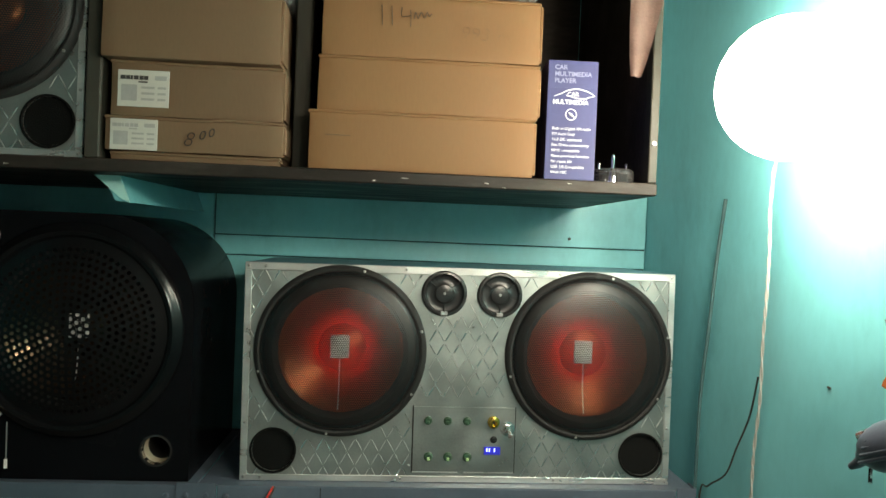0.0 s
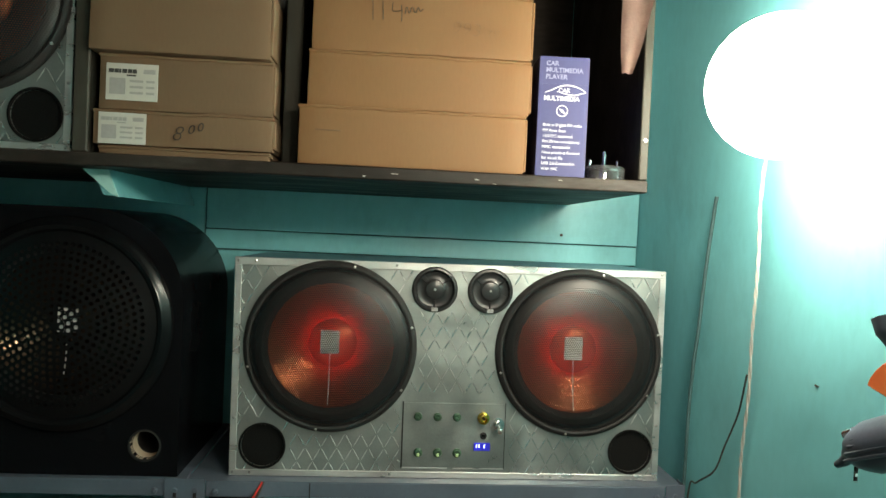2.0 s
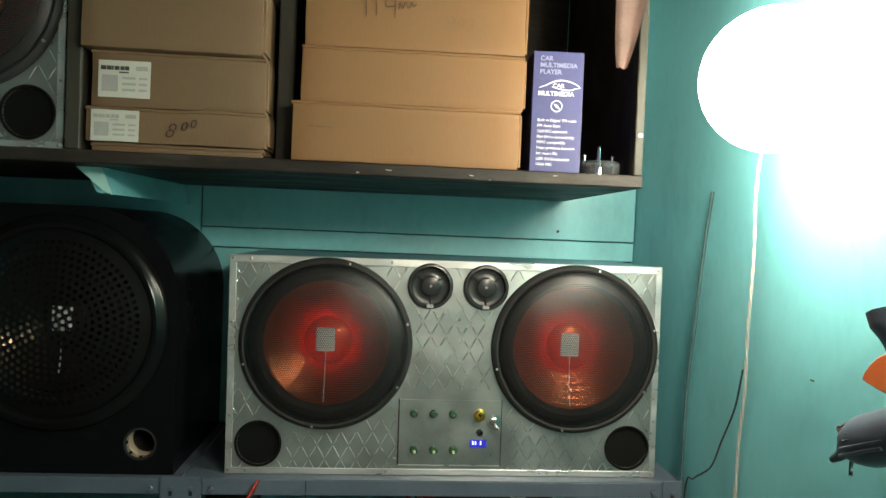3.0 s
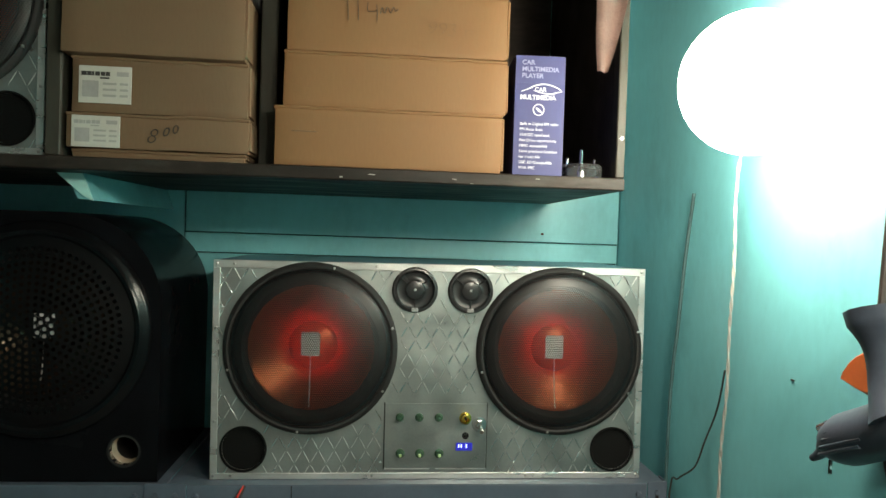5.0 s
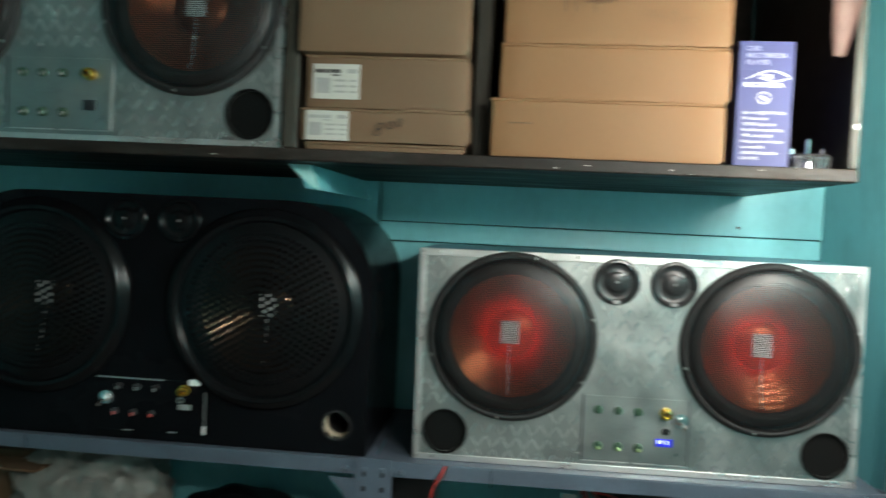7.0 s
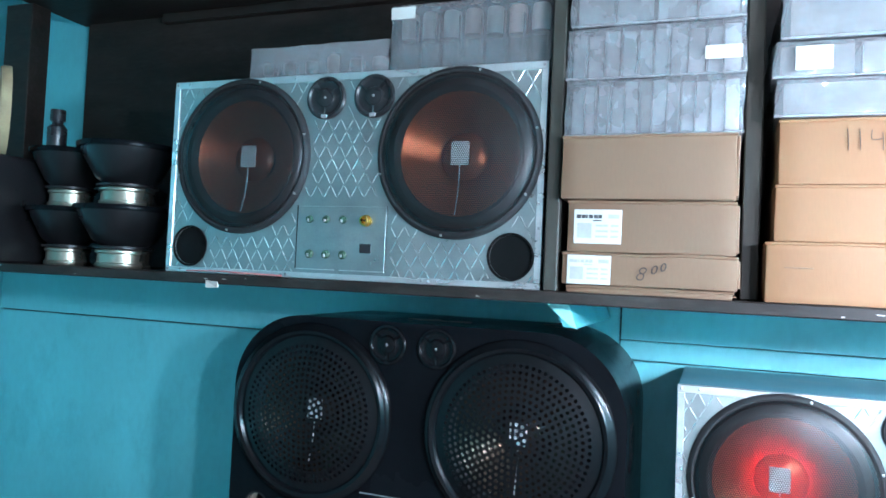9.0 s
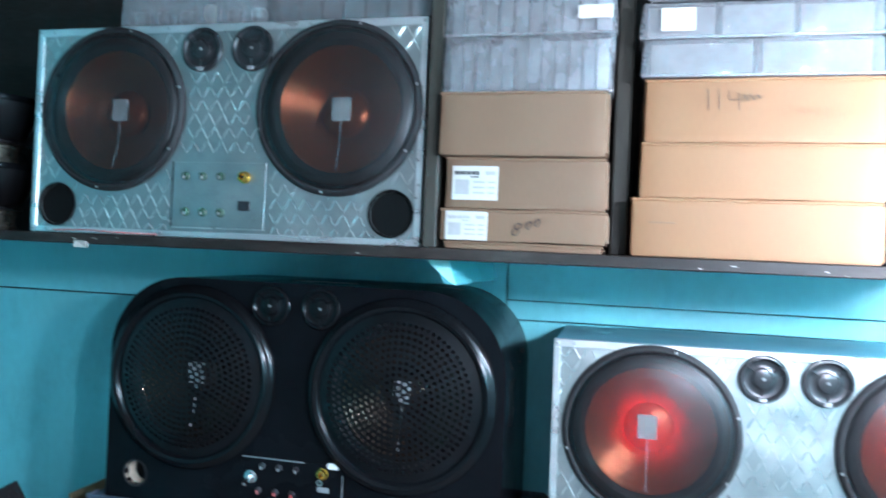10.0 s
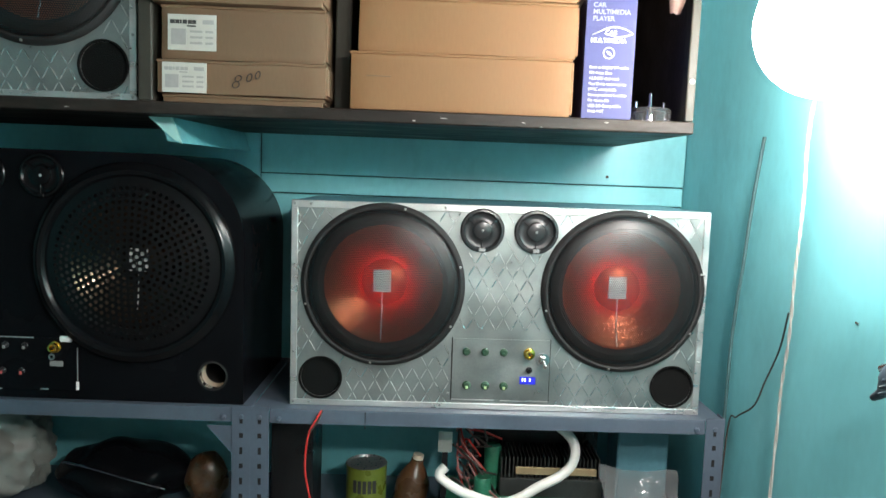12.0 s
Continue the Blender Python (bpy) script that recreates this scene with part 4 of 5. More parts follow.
# ---------------------------------------------------------------- clear packs
def clear_pack(a, b, label, cells, filler, material=None, sticker_at=None, seed=0):
    a, b = Vector(a), Vector(b)
    s = thing("clear_plastic_box", ((a.x + b.x) / 2, a.y + 0.012, a.z), label, "plastic box", group="clear plastic packs on the shelf")
    w, d, h = b - a
    rng = random.Random(seed)
    bm = bmesh.new()
    box(bm, (-w / 2, 0, 0), (w / 2, d, h - 0.001), 0.003, 2)
    long = [e for e in bm.edges if e.calc_length() > 0.03]
    bmesh.ops.subdivide_edges(bm, edges=long, cuts=9, use_grid_fill=True)
    crumple(bm, 0.0036, 34, seed)
    for v in bm.verts:
        v.co.z = min(max(v.co.z, 0), h - 0.001)
    part("shell", bm, material or CLEAR, s, "crinkled clear plastic shell", smooth=True)
    cw = (w - 0.012) / cells
    for k in range(cells):
        x = -w / 2 + 0.006 + (k + 0.5) * cw
        if filler == "bulb":
            r, hh = min(cw * 0.34, 0.015), h * (0.76 if k == 3 else 0.62)
            body = BULBPINK if k == 3 else GREENGREY
            p = part("bulb", lathe([(0, 0.003), (r * 0.5, 0.003), (r * 0.55, hh * 0.3), (r, hh * 0.5), (r, hh * 0.85), (r * 0.7, hh * 0.97), (0, hh)], (x, 0.012 + r, 0), axis="z", seg=20), body, s, smooth=True)
        elif filler == "jar":
            r, hh = cw * 0.40, h * (0.50 + 0.04 * rng.random())
            p = part("bulb_body", lathe([(0, 0.003), (r * 0.8, 0.003), (r, hh * 0.4), (r, hh)], (x, 0.012 + r, 0), axis="z", seg=20), CLEAR2, s, smooth=True)
            part("bulb_cap", lathe([(r * 0.9, hh), (r, hh + 0.003), (r, h * 0.86), (r * 0.9, h * 0.91), (0, h * 0.92)], (x, 0.012 + r, 0), axis="z", seg=20), BULBPINK if rng.random() < 0.4 else BULBWHITE, p, smooth=True)
        else:
            t = rng.uniform(0.90, 0.97)
            part("inner_card", boxes(((x - cw * 0.46, 0.008 + rng.uniform(0, 0.012), 0.003), (x + cw * 0.46, d * 0.8, h * t)), bevel=0.001), (DARKPACK if cells < 4 else SILVERPACK) if rng.random() < 0.8 else DARKPACK, s)
    for k in range(1, cells):
        x = -w / 2 + 0.006 + k * cw + rng.uniform(-0.004, 0.004)
        y = 0.001 + rng.uniform(0, 0.004)
        bm = boxes(((x, y, 0.004), (x + 0.0012, y + 0.010, h * rng.uniform(0.7, 0.93))))
        part("divider", crumple(bm, 0.003, 40, seed + k), CLEAR2, s)
    part("rim", boxes(((-w / 2 - 0.001, -0.002, 0.0), (w / 2 + 0.001, 0.003, 0.0035)), bevel=0.0008), CLEAR2, s)
    if sticker_at:
        x, z, sw, sh = sticker_at
        part("sticker", boxes(((x, -0.0045, z), (x + sw, -0.0035, z + sh))), PAPER, s)


def clear_packs():
    Z = 1.8355
    clear_pack((-0.468, 1.088, Z), (-0.206, 1.34, Z + 0.090), "clear plastic pack of silver packets", 12, "card", seed=1)
    clear_pack((-0.470, 1.092, Z + 0.090), (-0.205, 1.34, Z + 0.174), "clear plastic pack with a white sticker", 10, "card", seed=2, sticker_at=(0.075, 0.022, 0.052, 0.020))
    clear_pack((-0.464, 1.090, Z + 0.174), (-0.207, 1.34, Z + 0.27), "clear plastic pack of silver packets", 4, "card", seed=3)
    Z = 1.8575
    clear_pack((-0.166, 1.092, Z), (0.160, 1.34, Z + 0.056), "clear plastic pack on orange brown boxes", 2, "card", seed=5)
    clear_pack((-0.170, 1.090, Z + 0.056), (0.158, 1.34, Z + 0.110), "clear plastic pack with a white sticker", 3, "card", seed=6, sticker_at=(-0.135, 0.010, 0.048, 0.034))
    clear_pack((-0.160, 1.088, Z + 0.112), (0.155, 1.34, Z + 0.182), "crinkled clear plastic pack", 2, "card", seed=7)
    Z = 1.9680
    clear_pack((-1.100, 1.135, Z), (-0.802, 1.34, Z + 0.066), "clear plastic tray of bulbs", 6, "bulb", CLEAR2, seed=8)
    clear_pack((-0.798, 1.130, Z), (-0.503, 1.34, Z + 0.122), "clear plastic pack of capped bulbs", 7, "jar", seed=9, sticker_at=(-0.146, 0.094, 0.046, 0.022))


# ---------------------------------------------------------------- drivers on the far end
def bare_driver(place, label, r=0.098, tilt=(0, 0)):
    s = thing("speaker_driver", place, label, "speaker driver", group="bare speaker drivers on the shelf")
    s.matrix_basis = pose(*place, *tilt, 0)
    part("magnet", lathe([(0, 0), (r * 0.52, 0), (r * 0.54, 0.004), (r * 0.54, 0.009), (r * 0.50, 0.011), (r * 0.50, 0.030), (r * 0.54, 0.032), (r * 0.54, 0.037), (r * 0.50, 0.040)], axis="z", seg=40), MAGNET, s, "zinc plated magnet", smooth=True)
    part("back_plate", lathe([(r * 0.50, 0.040), (r * 0.60, 0.041), (r * 0.60, 0.046), (r * 0.45, 0.047)], axis="z", seg=40), BASKET, s, smooth=True)
    part("basket", lathe([(r * 0.45, 0.047), (r * 0.62, 0.060), (r * 0.90, 0.112), (r * 0.92, 0.120)], axis="z", seg=40), BASKET, s, "black pressed steel basket", smooth=True)
    part("rim", lathe([(r * 0.92, 0.120), (r, 0.121), (r * 1.01, 0.126), (r, 0.131), (r * 0.88, 0.132)], axis="z", seg=56), GLOSSBLACK, s, smooth=True)
    part("cone", lathe([(r * 0.88, 0.130), (r * 0.8, 0.133), (r * 0.72, 0.126), (0.03, 0.09), (0, 0.10)], axis="z", seg=40), BASKET, s, smooth=True)
    return s


def far_end():
    Z = 1.5912
    bare_driver((-1.437, 1.20, Z), "bare black speaker driver lying on its magnet", 0.105)
    bare_driver((-1.437, 1.20, Z + 0.1325), "bare black speaker driver stacked on another", 0.105)
    bare_driver((-1.640, 1.24, Z), "bare black speaker driver lying on its magnet", 0.092)
    s = bare_driver((-1.640, 1.24, Z + 0.1325), "bare black speaker driver stacked on another", 0.092)
    e = thing("black_bottle", (-1.675, 1.22, Z + 0.2660), "small black bottle standing on a speaker driver", "bottle")
    part("body", lathe([(0, 0), (0.020, 0), (0.021, 0.004), (0.021, 0.05), (0.012, 0.06), (0.012, 0.066)], axis="z", seg=24), PLASTICBLACK, e, smooth=True)
    part("cap", lathe([(0.0125, 0.0662), (0.0165, 0.067), (0.0165, 0.092), (0, 0.093)], axis="z", seg=24), PLASTICBLACK, e, smooth=True)
    e = thing("wooden_ring", (-1.77, 1.08, Z + 0.001), "pale wooden speaker ring standing on edge", "ring")
    part("hoop", lathe([(0.075, 0.01), (0.098, 0.01), (0.102, 0.016), (0.102, 0.03), (0.075, 0.03), (0.073, 0.02), (0.075, 0.01)], (0, 0, 0.103), axis="y", seg=64), BEIGEBOARD, e, smooth=True)
    e.matrix_basis = pose(-1.77, 1.13, Z + 0.24, 0, 0, -35)
    e2 = thing("black_crate", (-1.80, 1.11, Z), "black crate standing under the ring", "crate")
    part("body", boxes(((-0.09, 0, 0), (0.085, 0.16, 0.2395)), bevel=0.004), BASKET, e2)
    e3 = thing("black_crate", (-1.70, 1.40, Z), "black crate standing behind the speaker drivers", "crate")
    part("body", boxes(((-0.20, 0, 0), (0.22, 0.16, 0.285)), bevel=0.004), BASKET, e3)
    part("lid", boxes(((-0.203, -0.003, 0.2855), (0.223, 0.163, 0.300)), bevel=0.003), PLASTICBLACK, e3)
    # stray wire and paper scrap on the shelf's front edge
    e = thing("red_wire", (-1.11, 1.100, 1.594), "short faded red wire lying on the shelf edge", "wire")
    part("strand", tube(spline([(-0.07, -0.004, 0.001), (0, -0.006, 0.003), (0.06, -0.003, 0.001), (0.13, 0.012, 0.0)], 6), 0.0018, 6), PINKWIRE, e)
    e = thing("paper_scrap", (-1.12, 1.098, 1.571), "torn pale scrap of paper on the shelf edge", "paper scrap")
    part("sheet", crumple(boxes(((-0.015, -0.004, -0.006), (0.012, -0.001, 0.006))), 0.006, 80, 2), PAPER, e)


# ---------------------------------------------------------------- lamp and side wall
def glare_lamp(place):
    s = thing("glare_lamp", place, "lit lamp on the teal wall, widened to the size of its glare", "lamp")
    part("wall_plate", lathe([(0.05, 0.0), (0.05, -0.006), (0.044, -0.012), (0, -0.012)], axis="x", seg=36), BULBWHITE, s, smooth=True)
    # oversized globe: its white disc stands for the glare round a smaller bulb
    r, c = 0.086, -0.092
    dome = [(r * math.cos(a), c - r * math.sin(a)) for a in [radians(-72 + 9 * i) for i in range(18)]] + [(0, c - r)]
    part("globe", lathe(dome, axis="x", seg=36), BULBGLOW, s, "glowing white globe as wide as the lamp's glare", smooth=True)


def pendant_bulb(place):
    """A bare bulb on a cord from the ceiling; place is the middle of its dome."""
    s = thing("pendant_bulb", place, "bare lit LED bulb hanging on a cord from the ceiling", "lamp", group="bare bulbs hung beside the shelf")
    dome = [(0.0, -0.034)] + [(0.034 * math.cos(a), 0.034 * math.sin(a)) for a in [radians(-80 + 10 * i) for i in range(12)]]
    part("bulb", lathe(dome, axis="z", seg=28), PENDANTGLOW, s, "glowing white bulb dome", smooth=True)
    part("bulb_base", lathe([(0.0275, 0.0175), (0.016, 0.045), (0.014, 0.060)], axis="z", seg=28), BULBWHITE, s, smooth=True)
    part("holder", lathe([(0.018, 0.0605), (0.020, 0.064), (0.020, 0.095), (0.010, 0.106), (0, 0.107)], axis="z", seg=28), PLASTICBLACK, s, smooth=True)
    top = 2.598 - place[2]
    part("cord", tube(spline([(0, 0, 0.105), (0.003, 0.002, top * 0.5), (0, 0, top - 0.02)], 8), 0.003, 8), WHITEWIRE, s, smooth=True)
    part("ceiling_rose", lathe([(0, top - 0.024), (0.012, top - 0.022), (0.034, top - 0.006), (0.034, top)], axis="z", seg=28), BULBWHITE, s, smooth=True)


def twisted(points, r, off, n):
    P = spline(points, n)
    a, b = [], []
    for i, p in enumerate(P):
        ang = i * 0.55
        o = Vector((0.4 * math.cos(ang), math.sin(ang), 0)) * off
        a.append(p + o)
        b.append(p - o)
    return a, b


def side_wall_things():
    e = thing("twisted_flex", (0.5, 0.985, 1.4), "twisted white flex hanging from the lamp holder", "cable")
    pts = [(0.004, -0.085, 0.255), (-0.010, 0.005, 0.235), (-0.012, 0.024, 0.17), (-0.012, 0.022, 0.09), (-0.012, 0.024, 0.03), (-0.008, 0.036, -0.03), (0.0, 0.052, -0.12), (0.006, 0.074, -0.205), (0.010, 0.084, -0.28), (0.014, 0.10, -0.55), (0.014, 0.10, -1.0)]
    a, b = twisted(pts, 0.002, 0.0021, 14)
    part("strand", tube(a, 0.0016, 6), WHITEWIRE, e, smooth=True)
    part("strand", tube(b, 0.0016, 6), WHITEWIRE, e, smooth=True)
    e = thing("dark_flex", (0.5, 0.985, 1.4), "thin dark flex branching off towards the corner", "cable")
    part("strand", tube(spline([(0.0, 0.060, -0.09), (0.008, 0.095, -0.155), (0.010, 0.137, -0.218), (0.011, 0.171, -0.269), (0.012, 0.235, -0.310), (0.012, 0.268, -0.345), (0.013, 0.29, -0.6)], 8), 0.0015, 6), DARKWIRE, e, smooth=True)
    e = thing("wall_cable", (0.512, 1.24, 1.4), "dark painted cable running down the corner", "cable")
    part("sheath", tube(spline([(0.004, -0.03, 0.18), (0.001, -0.012, 0.07), (0.0, 0.005, -0.05), (0.0, 0.020, -0.13), (0.0, 0.030, -0.27), (0.0, 0.040, -0.9)], 8), 0.0032, 8), WALLCABLE, e, smooth=True)
    # glue gun hung with its handle upwards
    g = thing("glue_gun", (0.488, 0.658, 1.262), "blue grey glue gun with orange trigger hanging on the wall", "tool")
    axis = [Vector((0, 0.122 - 0.20 * t, 0.016 + 0.091 * t)) for t in [i / 18 for i in range(19)]]
    part("body", tube(axis, lambda t: 0.011 + 0.017 * min(1, t * 5.5) ** 0.55 if t < 0.85 else 0.028 - 0.06 * (t - 0.85), 16), GUNGREY, g, smooth=True)
    part("collar", tube([(0, 0.128, 0.010), (0, 0.119, 0.016)], lambda t: 0.009 + 0.004 * t, 14), GUNGREY, g, smooth=True)
    part("nozzle", tube([(0, 0.127, 0.009), (0, 0.137, 0.0), (0, 0.148, -0.007)], lambda t: 0.0075 - 0.0035 * t, 12), GUNGREY, g, "pointed nozzle", smooth=True)
    for k in range(4):
        o = Vector((-0.0245 - 0.0012 * (1.5 - abs(k - 1.5)), 0.098 - 0.003 * k, 0.012 + 0.0085 * k))
        part("rib", tube([o, o + Vector((0, -0.035, 0.0155)), o + Vector((0.001, -0.062, 0.027))], 0.0022, 6), GUNGREY, g, smooth=True)
    part("foot_wire", tube([(-0.006, 0.106, 0.004), (-0.008, 0.103, -0.006), (-0.010, 0.100, -0.010)], 0.0022, 6), CHROME, g)
    part("sight", tube([(-0.008, 0.122, 0.034), (-0.008, 0.108, 0.041)], 0.0062, 12), CHROME, g, "bright metal tube end", smooth=True)
    part("rail", tube([(-0.010, 0.108, 0.041), (-0.012, 0.070, 0.062), (-0.012, 0.056, 0.069)], 0.0028, 8), CHROME, g, smooth=True)
    bm = bmesh.new()
    o = [(0.050, 0.088), (0.062, 0.0905), (0.078, 0.0935), (0.0935, 0.0945), (0.090, 0.103), (0.082, 0.113), (0.071, 0.122), (0.056, 0.130), (0.044, 0.128), (0.042, 0.090)]
    f = [bm.verts.new((-0.009, u, v)) for u, v in o]
    q = [bm.verts.new((0.009, u, v)) for u, v in o]
    bm.faces.new(f), bm.faces.new(q)
    for i in range(len(o)):
        bm.faces.new((f[i], f[(i + 1) % len(o)], q[(i + 1) % len(o)], q[i]))
    bmesh.ops.bevel(bm, geom=bm.edges[:], offset=0.0015, segments=1, affect="EDGES")
    part("trigger", bm, GUNORANGE, g, "orange trigger")
    part("trigger_lip", tube([(0, 0.094, 0.0950), (0, 0.074, 0.0915), (0, 0.050, 0.0875)], 0.0040, 8), GUNORANGE, g, smooth=True)
    part("handle", tube(spline([(0, 0.000, 0.075), (0, 0.018, 0.105), (0, 0.028, 0.135), (0, 0.034, 0.155), (0, 0.040, 0.174)], 5), lambda t: 0.036 - 0.012 * math.sin(min(1, t * 1.25) * 3.1) + 0.010 * max(0, t - 0.75), 14), GUNGREY, g, smooth=True)
    part("cord", tube(spline([(0.006, 0.054, 0.172), (0.010, 0.055, 0.24), (0.014, 0.054, 0.33), (0.020, 0.045, 0.6), (0.020, 0.035, 0.9)], 5), 0.0042, 8), DARKWIRE, g, smooth=True)
    part("strap", tube(spline([(0.018, 0.060, 0.15), (0.020, 0.071, 0.10), (0.020, 0.070, 0.085), (0.020, 0.060, 0.05), (0.018, 0.050, 0.015), (0.016, 0.036, -0.012), (0.018, 0.02, -0.10), (0.020, 0.01, -0.30)], 6), 0.0042, 8), DARKWIRE, g, smooth=True)
    part("hook", tube([(0.027, 0.05, 0.24), (0.016, 0.05, 0.243), (0.012, 0.05, 0.250)], 0.003, 6), SCREW, g)


# ---------------------------------------------------------------- under the racks
def lower_things():
    Z = 0.8003
    e = thing("paint_tin", (-0.156, 1.41, Z), "yellow green printed tin on the rack", "tin")
    r, h = 0.041, 0.105
    part("body", lathe([(0, 0), (r, 0), (r + 0.001, 0.002), (r, 0.004), (r, h - 0.006), (r + 0.001, h - 0.004), (r + 0.001, h)], axis="z", seg=48), CANGREEN, e, smooth=True)
    part("lid", lathe([(r + 0.001, h), (r - 0.002, h + 0.001), (r - 0.004, h - 0.003), (0, h - 0.003)], axis="z", seg=48), SCREW, e, "dull metal rim and lid", smooth=True)
    for k, a in enumerate((-118, -104, -90, -76, -62)):
        u = radians(a)
        p = Vector((r * math.cos(u), r * math.sin(u), 0))
        bm = boxes(((-0.0036, -0.0012, h - 0.050), (0.0036, 0.001, h - 0.024)))
        bmesh.ops.transform(bm, matrix=Matrix.Translation(p) @ pose(0, 0, 0, 0, 0, a + 90), verts=bm.verts)
        part("print_bar", bm, INK, e)
    e = thing("brown_bottle", (-0.070, 1.43, Z + 0.006), "brown plastic bottle leaning behind the wires", "bottle")
    e.matrix_basis = e.matrix_basis @ pose(0, 0, 0, 0, 10, 0) @ Matrix.Diagonal((0.95, 0.95, 0.82, 1))
    part("body", lathe([(0, 0), (0.034, 0), (0.037, 0.006), (0.036, 0.07), (0.020, 0.105), (0.014, 0.115), (0.014, 0.125)], axis="z", seg=28), BROWNGLASS, e, smooth=True)
    part("cap", lathe([(0.010, 0.125), (0.012, 0.126), (0.012, 0.138), (0, 0.139)], axis="z", seg=18), TUBE, e, smooth=True)
    # amplifier board with heat sink
    e = thing("amplifier_board", (0.167, 1.40, Z), "open amplifier board with long heat sink", "circuit board")
    part("board", boxes(((-0.16, -0.03, 0.0), (0.15, 0.10, 0.045)), bevel=0.002), PCB, e, "green circuit board")
    part("chassis", boxes(((-0.10, 0.10, 0.0), (0.17, 0.12, 0.19)), bevel=0.004), BASKET, e)
    hs = part("heat_sink", boxes(((-0.05, 0.0, 0.0453), (0.16, 0.095, 0.085)), bevel=0.002), HEATSINK, e)
    for k in range(26):
        x = -0.048 + k * 0.008
        part("fin", boxes(((x, 0.004, 0.0853), (x + 0.0025, 0.09, 0.128))), HEATSINK, hs)
    part("edge_board", boxes(((-0.02, -0.012, 0.098), (0.145, -0.006, 0.114)), bevel=0.002), BEIGEBOARD, e)
    part("capacitor", lathe([(0, 0.045), (0.017, 0.045), (0.018, 0.048), (0.018, 0.085), (0.016, 0.088), (0, 0.087)], (-0.085, 0.0, 0), axis="z", seg=24), PCB, e, smooth=True)
    part("capacitor", lathe([(0, 0.045), (0.017, 0.045), (0.018, 0.048), (0.018, 0.135), (0.016, 0.138), (0, 0.137)], (-0.062, 0.045, 0), axis="z", seg=24), PCB, e, smooth=True)
    part("label_card", boxes(((-0.178, 0.0, 0.135), (-0.150, 0.002, 0.178)), bevel=0.0005), PAPER, e)
    part("card_post", boxes(((-0.170, 0.002, 0.0), (-0.158, 0.006, 0.17))), BASKET, e)
    rng = random.Random(3)
    for k in range(34):
        a = Vector((-0.15 + 0.05 * rng.random(), 0.02 + 0.02 * rng.random(), 0.17 * rng.random() + 0.03))
        b = a + Vector((rng.uniform(0.0, 0.03), rng.uniform(-0.04, -0.01), rng.uniform(-0.05, 0.04)))
        c = b + Vector((rng.uniform(0.01, 0.05), rng.uniform(-0.02, 0.02), rng.uniform(-0.06, 0.0)))
        part("wire", tube(spline([a, b, c], 5), 0.0022, 6), REDWIRE if k % 6 == 0 else (PINKWIRE if k % 3 == 1 else DARKWIRE), e, smooth=True)
    e = thing("white_hose", (0.166, 1.335, Z), "thick white hose curled over the board", "hose")
    part("hose", tube(spline([(0.021, 0.035, 0.221), (0.057, 0.015, 0.214), (0.084, -0.005, 0.189), (0.081, -0.020, 0.158), (0.057, -0.025, 0.132), (0.021, -0.025, 0.111), (-0.048, -0.025, 0.074), (-0.122, -0.020, 0.088), (-0.166, -0.015, 0.111), (-0.174, -0.010, 0.122), (-0.163, -0.003, 0.133)], 6), 0.0095, 12), HOSE, e, smooth=True)
    e = thing("black_carton", (-0.250, 1.33, Z), "narrow black carton standing on the rack", "box")
    part("body", boxes(((-0.084, 0, 0), (-0.004, 0.12, 0.225)), bevel=0.003), BASKET, e)
    e = thing("dark_case", (0.405, 1.42, Z), "dark blue case standing behind clear film", "case")
    part("body", boxes(((-0.045, 0, 0), (0.06, 0.09, 0.21)), bevel=0.004), BOXTEAL, e)
    e = thing("plastic_film", (0.39, 1.33, Z), "crumpled clear plastic film", "plastic film")
    bm = bmesh.new()
    bmesh.ops.create_grid(bm, x_segments=22, y_segments=22, size=0.5, matrix=Matrix.Translation((0, 0.02, 0.065)) @ pose(0, 0, 0, 72, 0, 0) @ Matrix.Diagonal((0.15, 0.13, 1, 1)))
    crumple(bm, 0.016, 16, 3)
    part("film", bm, CLEAR2, e, smooth=True)
    # red wire from the loudspeaker down to the rack
    e = thing("speaker_wire", (-0.24, 1.243, 1.06), "red wire hanging from the loudspeaker", "wire")
    part("strand", tube(spline([(0.014, 0.004, 0.006), (0.006, -0.006, -0.008), (-0.008, -0.004, -0.04), (-0.014, 0.004, -0.10), (-0.008, 0.02, -0.16), (0.01, 0.04, -0.25)], 8), 0.0019, 7), REDWIRE, e, smooth=True)
    part("strand", tube(spline([(0.016, 0.004, 0.006), (0.010, -0.007, -0.010), (-0.004, -0.006, -0.03)], 8), 0.0018, 6), DARKWIRE, e, smooth=True)

    # left rack
    e = thing("white_sack", (-0.975, 1.43, Z), "crumpled white plastic sack stuffed full", "sack")
    bm = bmesh.new()
    bmesh.ops.create_icosphere(bm, subdivisions=5, radius=1, matrix=Matrix.Translation((0, 0, 0.108)) @ Matrix.Diagonal((0.152, 0.105, 0.112, 1)))
    for v in bm.verts:
        d = v.co - Vector((0, 0, 0.108))
        v.co += d * (0.30 * (abs(noise.noise(v.co * 11)) - 0.2) + 0.16 * abs(noise.noise(v.co * 27)) + 0.10 * abs(noise.noise(v.co * 55)))
        v.co.z = min(max(v.co.z, 0), 0.212)
    part("bag", bm, SACK, e, smooth=True)
    e = thing("dark_bundle", (-0.655, 1.43, Z), "dark plastic wrapped bundle with glossy edge", "bundle")
    e.matrix_basis = e.matrix_basis @ Matrix.Diagonal((1.05, 1, 0.80, 1))
    bm = bmesh.new()
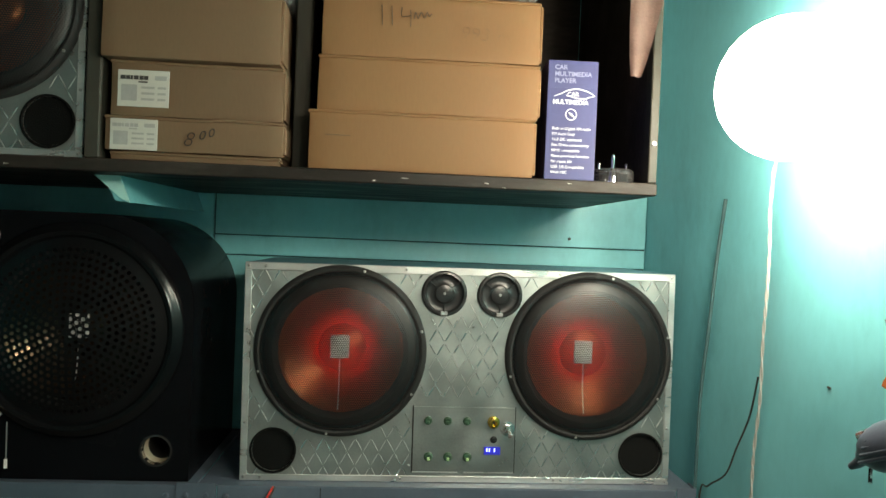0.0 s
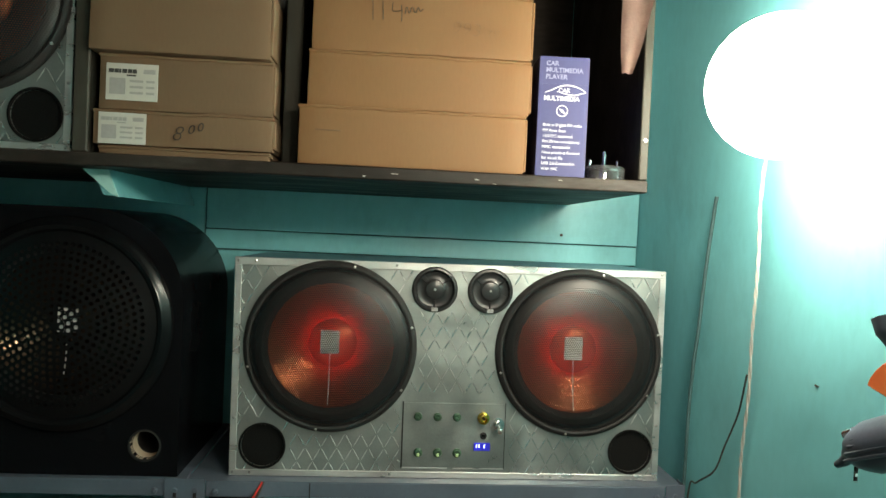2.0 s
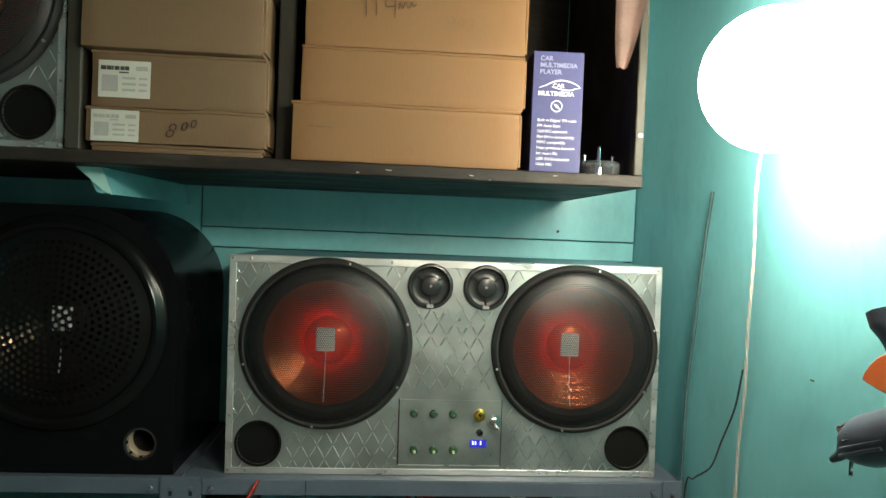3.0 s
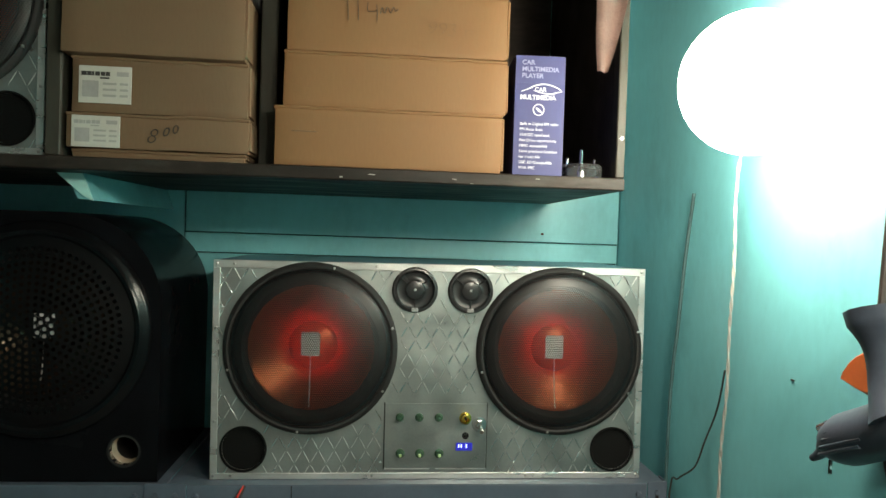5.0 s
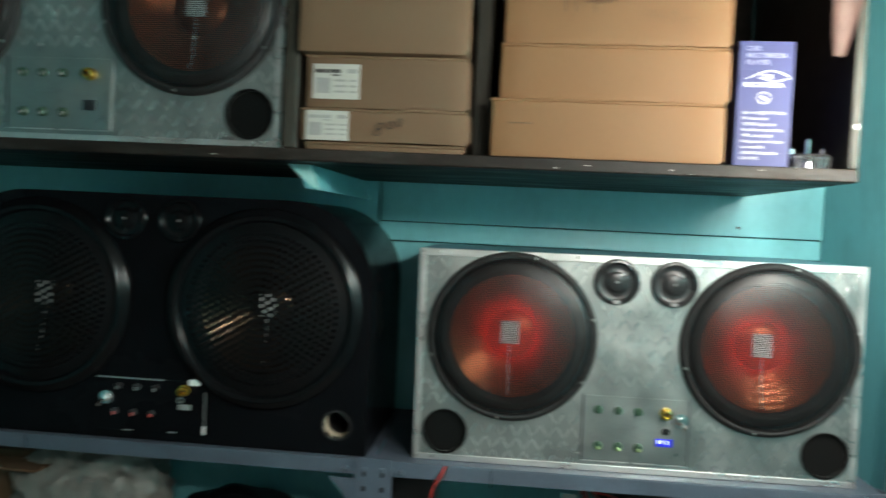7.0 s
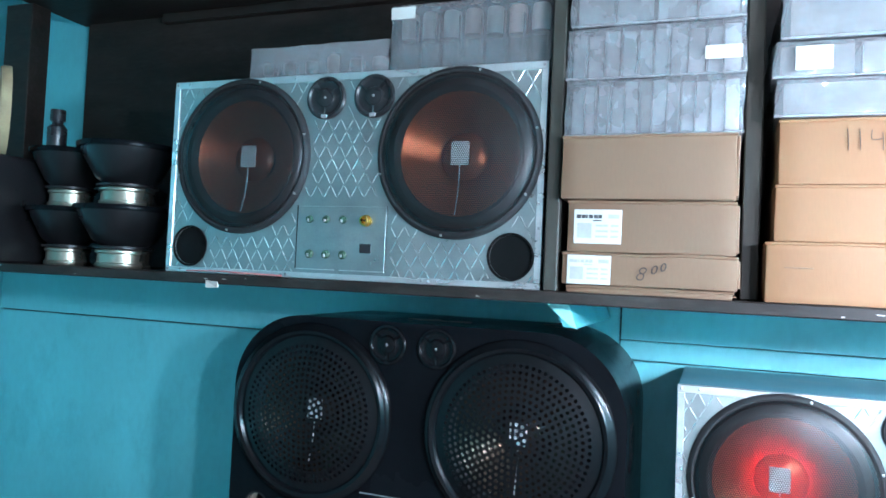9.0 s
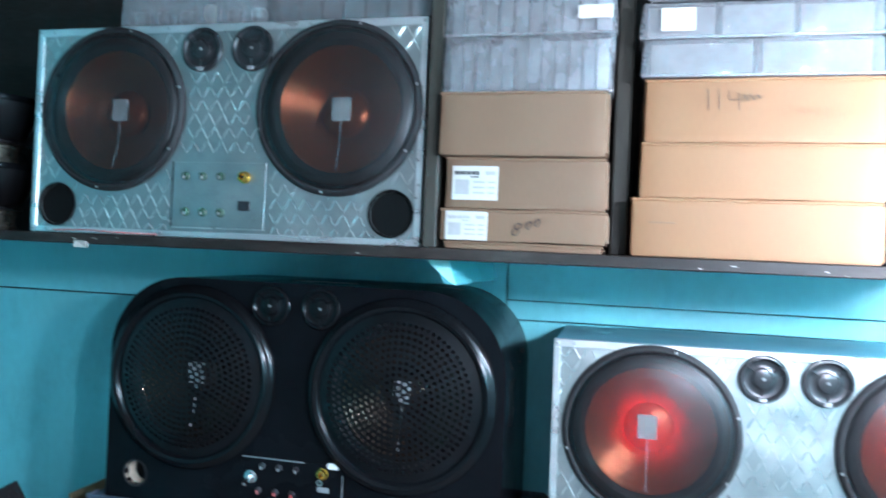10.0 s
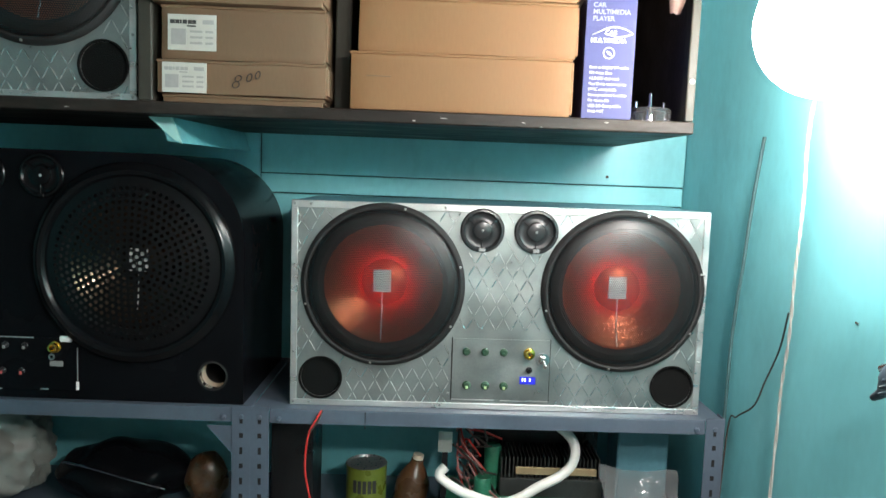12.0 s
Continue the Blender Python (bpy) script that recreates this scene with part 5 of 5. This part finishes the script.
    bmesh.ops.create_icosphere(bm, subdivisions=4, radius=1, matrix=Matrix.Translation((0, 0, 0.075)) @ Matrix.Diagonal((0.13, 0.09, 0.078, 1)))
    crumple(bm, 0.014, 18, 5)
    for v in bm.verts:
        v.co.z = max(v.co.z, 0)
    part("wrap", bm, GLOSSBLACK, e, smooth=True)
    part("seam", tube(spline([(-0.09, -0.075, 0.135), (-0.03, -0.085, 0.125), (0.05, -0.09, 0.10), (0.10, -0.07, 0.07)], 6), 0.0022, 6), CHROME, e)
    e = thing("brown_ball", (-0.485, 1.42, Z), "rounded brown wrapped lump", "bundle")
    e.matrix_basis = e.matrix_basis @ Matrix.Diagonal((1, 1, 0.78, 1))
    bm = bmesh.new()
    bmesh.ops.create_icosphere(bm, subdivisions=4, radius=1, matrix=Matrix.Translation((0, 0, 0.07)) @ Matrix.Diagonal((0.042, 0.042, 0.072, 1)))
    crumple(bm, 0.008, 30, 2)
    for v in bm.verts:
        v.co.z = max(v.co.z, 0)
    part("lump", bm, BROWNGLASS, e, smooth=True)
    e = thing("cardboard_box", (-1.07, 1.34, Z), "open brown cardboard box behind the upright", "box")
    bm = boxes(((-0.09, 0.03, 0.0), (0.05, 0.17, 0.19)), bevel=0.003)
    part("body", bm, KRAFT, e)
    part("flap", crumple(boxes(((-0.09, -0.03, 0.17), (0.05, 0.03, 0.175)), bevel=0.001), 0.004, 20), KRAFT, e)

    # bench beside the left rack
    b = thing("work_bench", (-1.75, 1.05, 0), "plain wooden work bench beside the rack", "bench")
    part("top", boxes(((-0.5, 0, 0.78), (0.52, 0.48, 0.81)), bevel=0.003), POSTWOOD, b)
    for x in (-0.48, 0.46):
        for y in (0.02, 0.42):
            part("leg", boxes(((x, y, 0), (x + 0.04, y + 0.04, 0.7798)), bevel=0.003), POSTWOOD, b)
    e = thing("amplifier_chassis", (-1.46, 1.24, 0.8103), "dark amplifier chassis with fittings leaning on the bench", "amplifier")
    e.matrix_basis = pose(-1.375, 1.27, 0.829, 0, 0, -40) @ pose(0, 0, 0, 24, 0, 0) @ pose(0, 0, 0, 0, 12, 0)
    part("sheet", boxes(((-0.004, -0.055, 0.0), (0.004, 0.085, 0.25)), bevel=0.001), BASKET, e)
    for k, (y, z) in enumerate(((0.05, 0.20), (0.05, 0.16), (0.02, 0.13), (-0.02, 0.15), (-0.03, 0.10), (0.03, 0.08))):
        part("fitting", lathe([(0, 0.0045), (0.006 if k == 2 else 0.004, 0.0045), (0.006 if k == 2 else 0.004, 0.012), (0, 0.013)], (0, y, z), axis="x", seg=14), BRASS if k == 2 else GREYKNOB, e)
    e = thing("open_carton", (-1.31, 1.40, 0.8103), "open beige cardboard carton on the bench", "box")
    bm = boxes(((-0.07, 0, 0), (0.085, 0.004, 0.17)), ((-0.07, 0.15, 0), (0.085, 0.154, 0.21)), ((-0.07, 0.004, 0), (-0.066, 0.15, 0.19)), ((0.081, 0.004, 0), (0.085, 0.15, 0.19)), ((-0.066, 0.004, 0), (0.081, 0.15, 0.004)))
    part("body", bm, BEIGEBOARD, e)
    part("flap", crumple(boxes(((-0.068, -0.06, 0.166), (0.083, -0.001, 0.170))), 0.004, 20), BEIGEBOARD, e)
    e = thing("clear_bag", (-1.60, 1.25, 0.8103), "clear plastic bag of small parts", "bag")
    bm = bmesh.new()
    bmesh.ops.create_icosphere(bm, subdivisions=4, radius=1, matrix=Matrix.Translation((0, 0, 0.07)) @ Matrix.Diagonal((0.09, 0.06, 0.075, 1)))
    crumple(bm, 0.02, 22, 7)
    for v in bm.verts:
        v.co.z = max(v.co.z, 0)
    part("bag", bm, CLEAR2, e, smooth=True)
    part("parts", crumple(boxes(((-0.05, -0.03, 0.002), (0.05, 0.03, 0.06)), bevel=0.004), 0.01, 40), GREENGREY, e)


room()
wall_shelf()
steel_rack(-1.205, -0.3525, "grey blue slotted steel rack under the black loudspeaker")
steel_rack(-0.3465, 0.5105, "grey blue slotted steel rack under the aluminium loudspeaker", 0.4)
plate_speaker((-0.2885, 1.276, 1.0670), "aluminium tread plate loudspeaker with blue lit display on a rack", True, 0.4)
plate_speaker((-1.254, 1.124, 1.5915), "aluminium tread plate loudspeaker switched off on the shelf", False)
black_speaker((-1.176, 1.262, 1.0665))
cartons()
stereo_carton()
clear_packs()
glare_lamp(LAMP)
for place in PENDANTS:
    pendant_bulb(place)
side_wall_things()
clear_case()
hanging_cloth()
far_end()
lower_things()
small_marks()
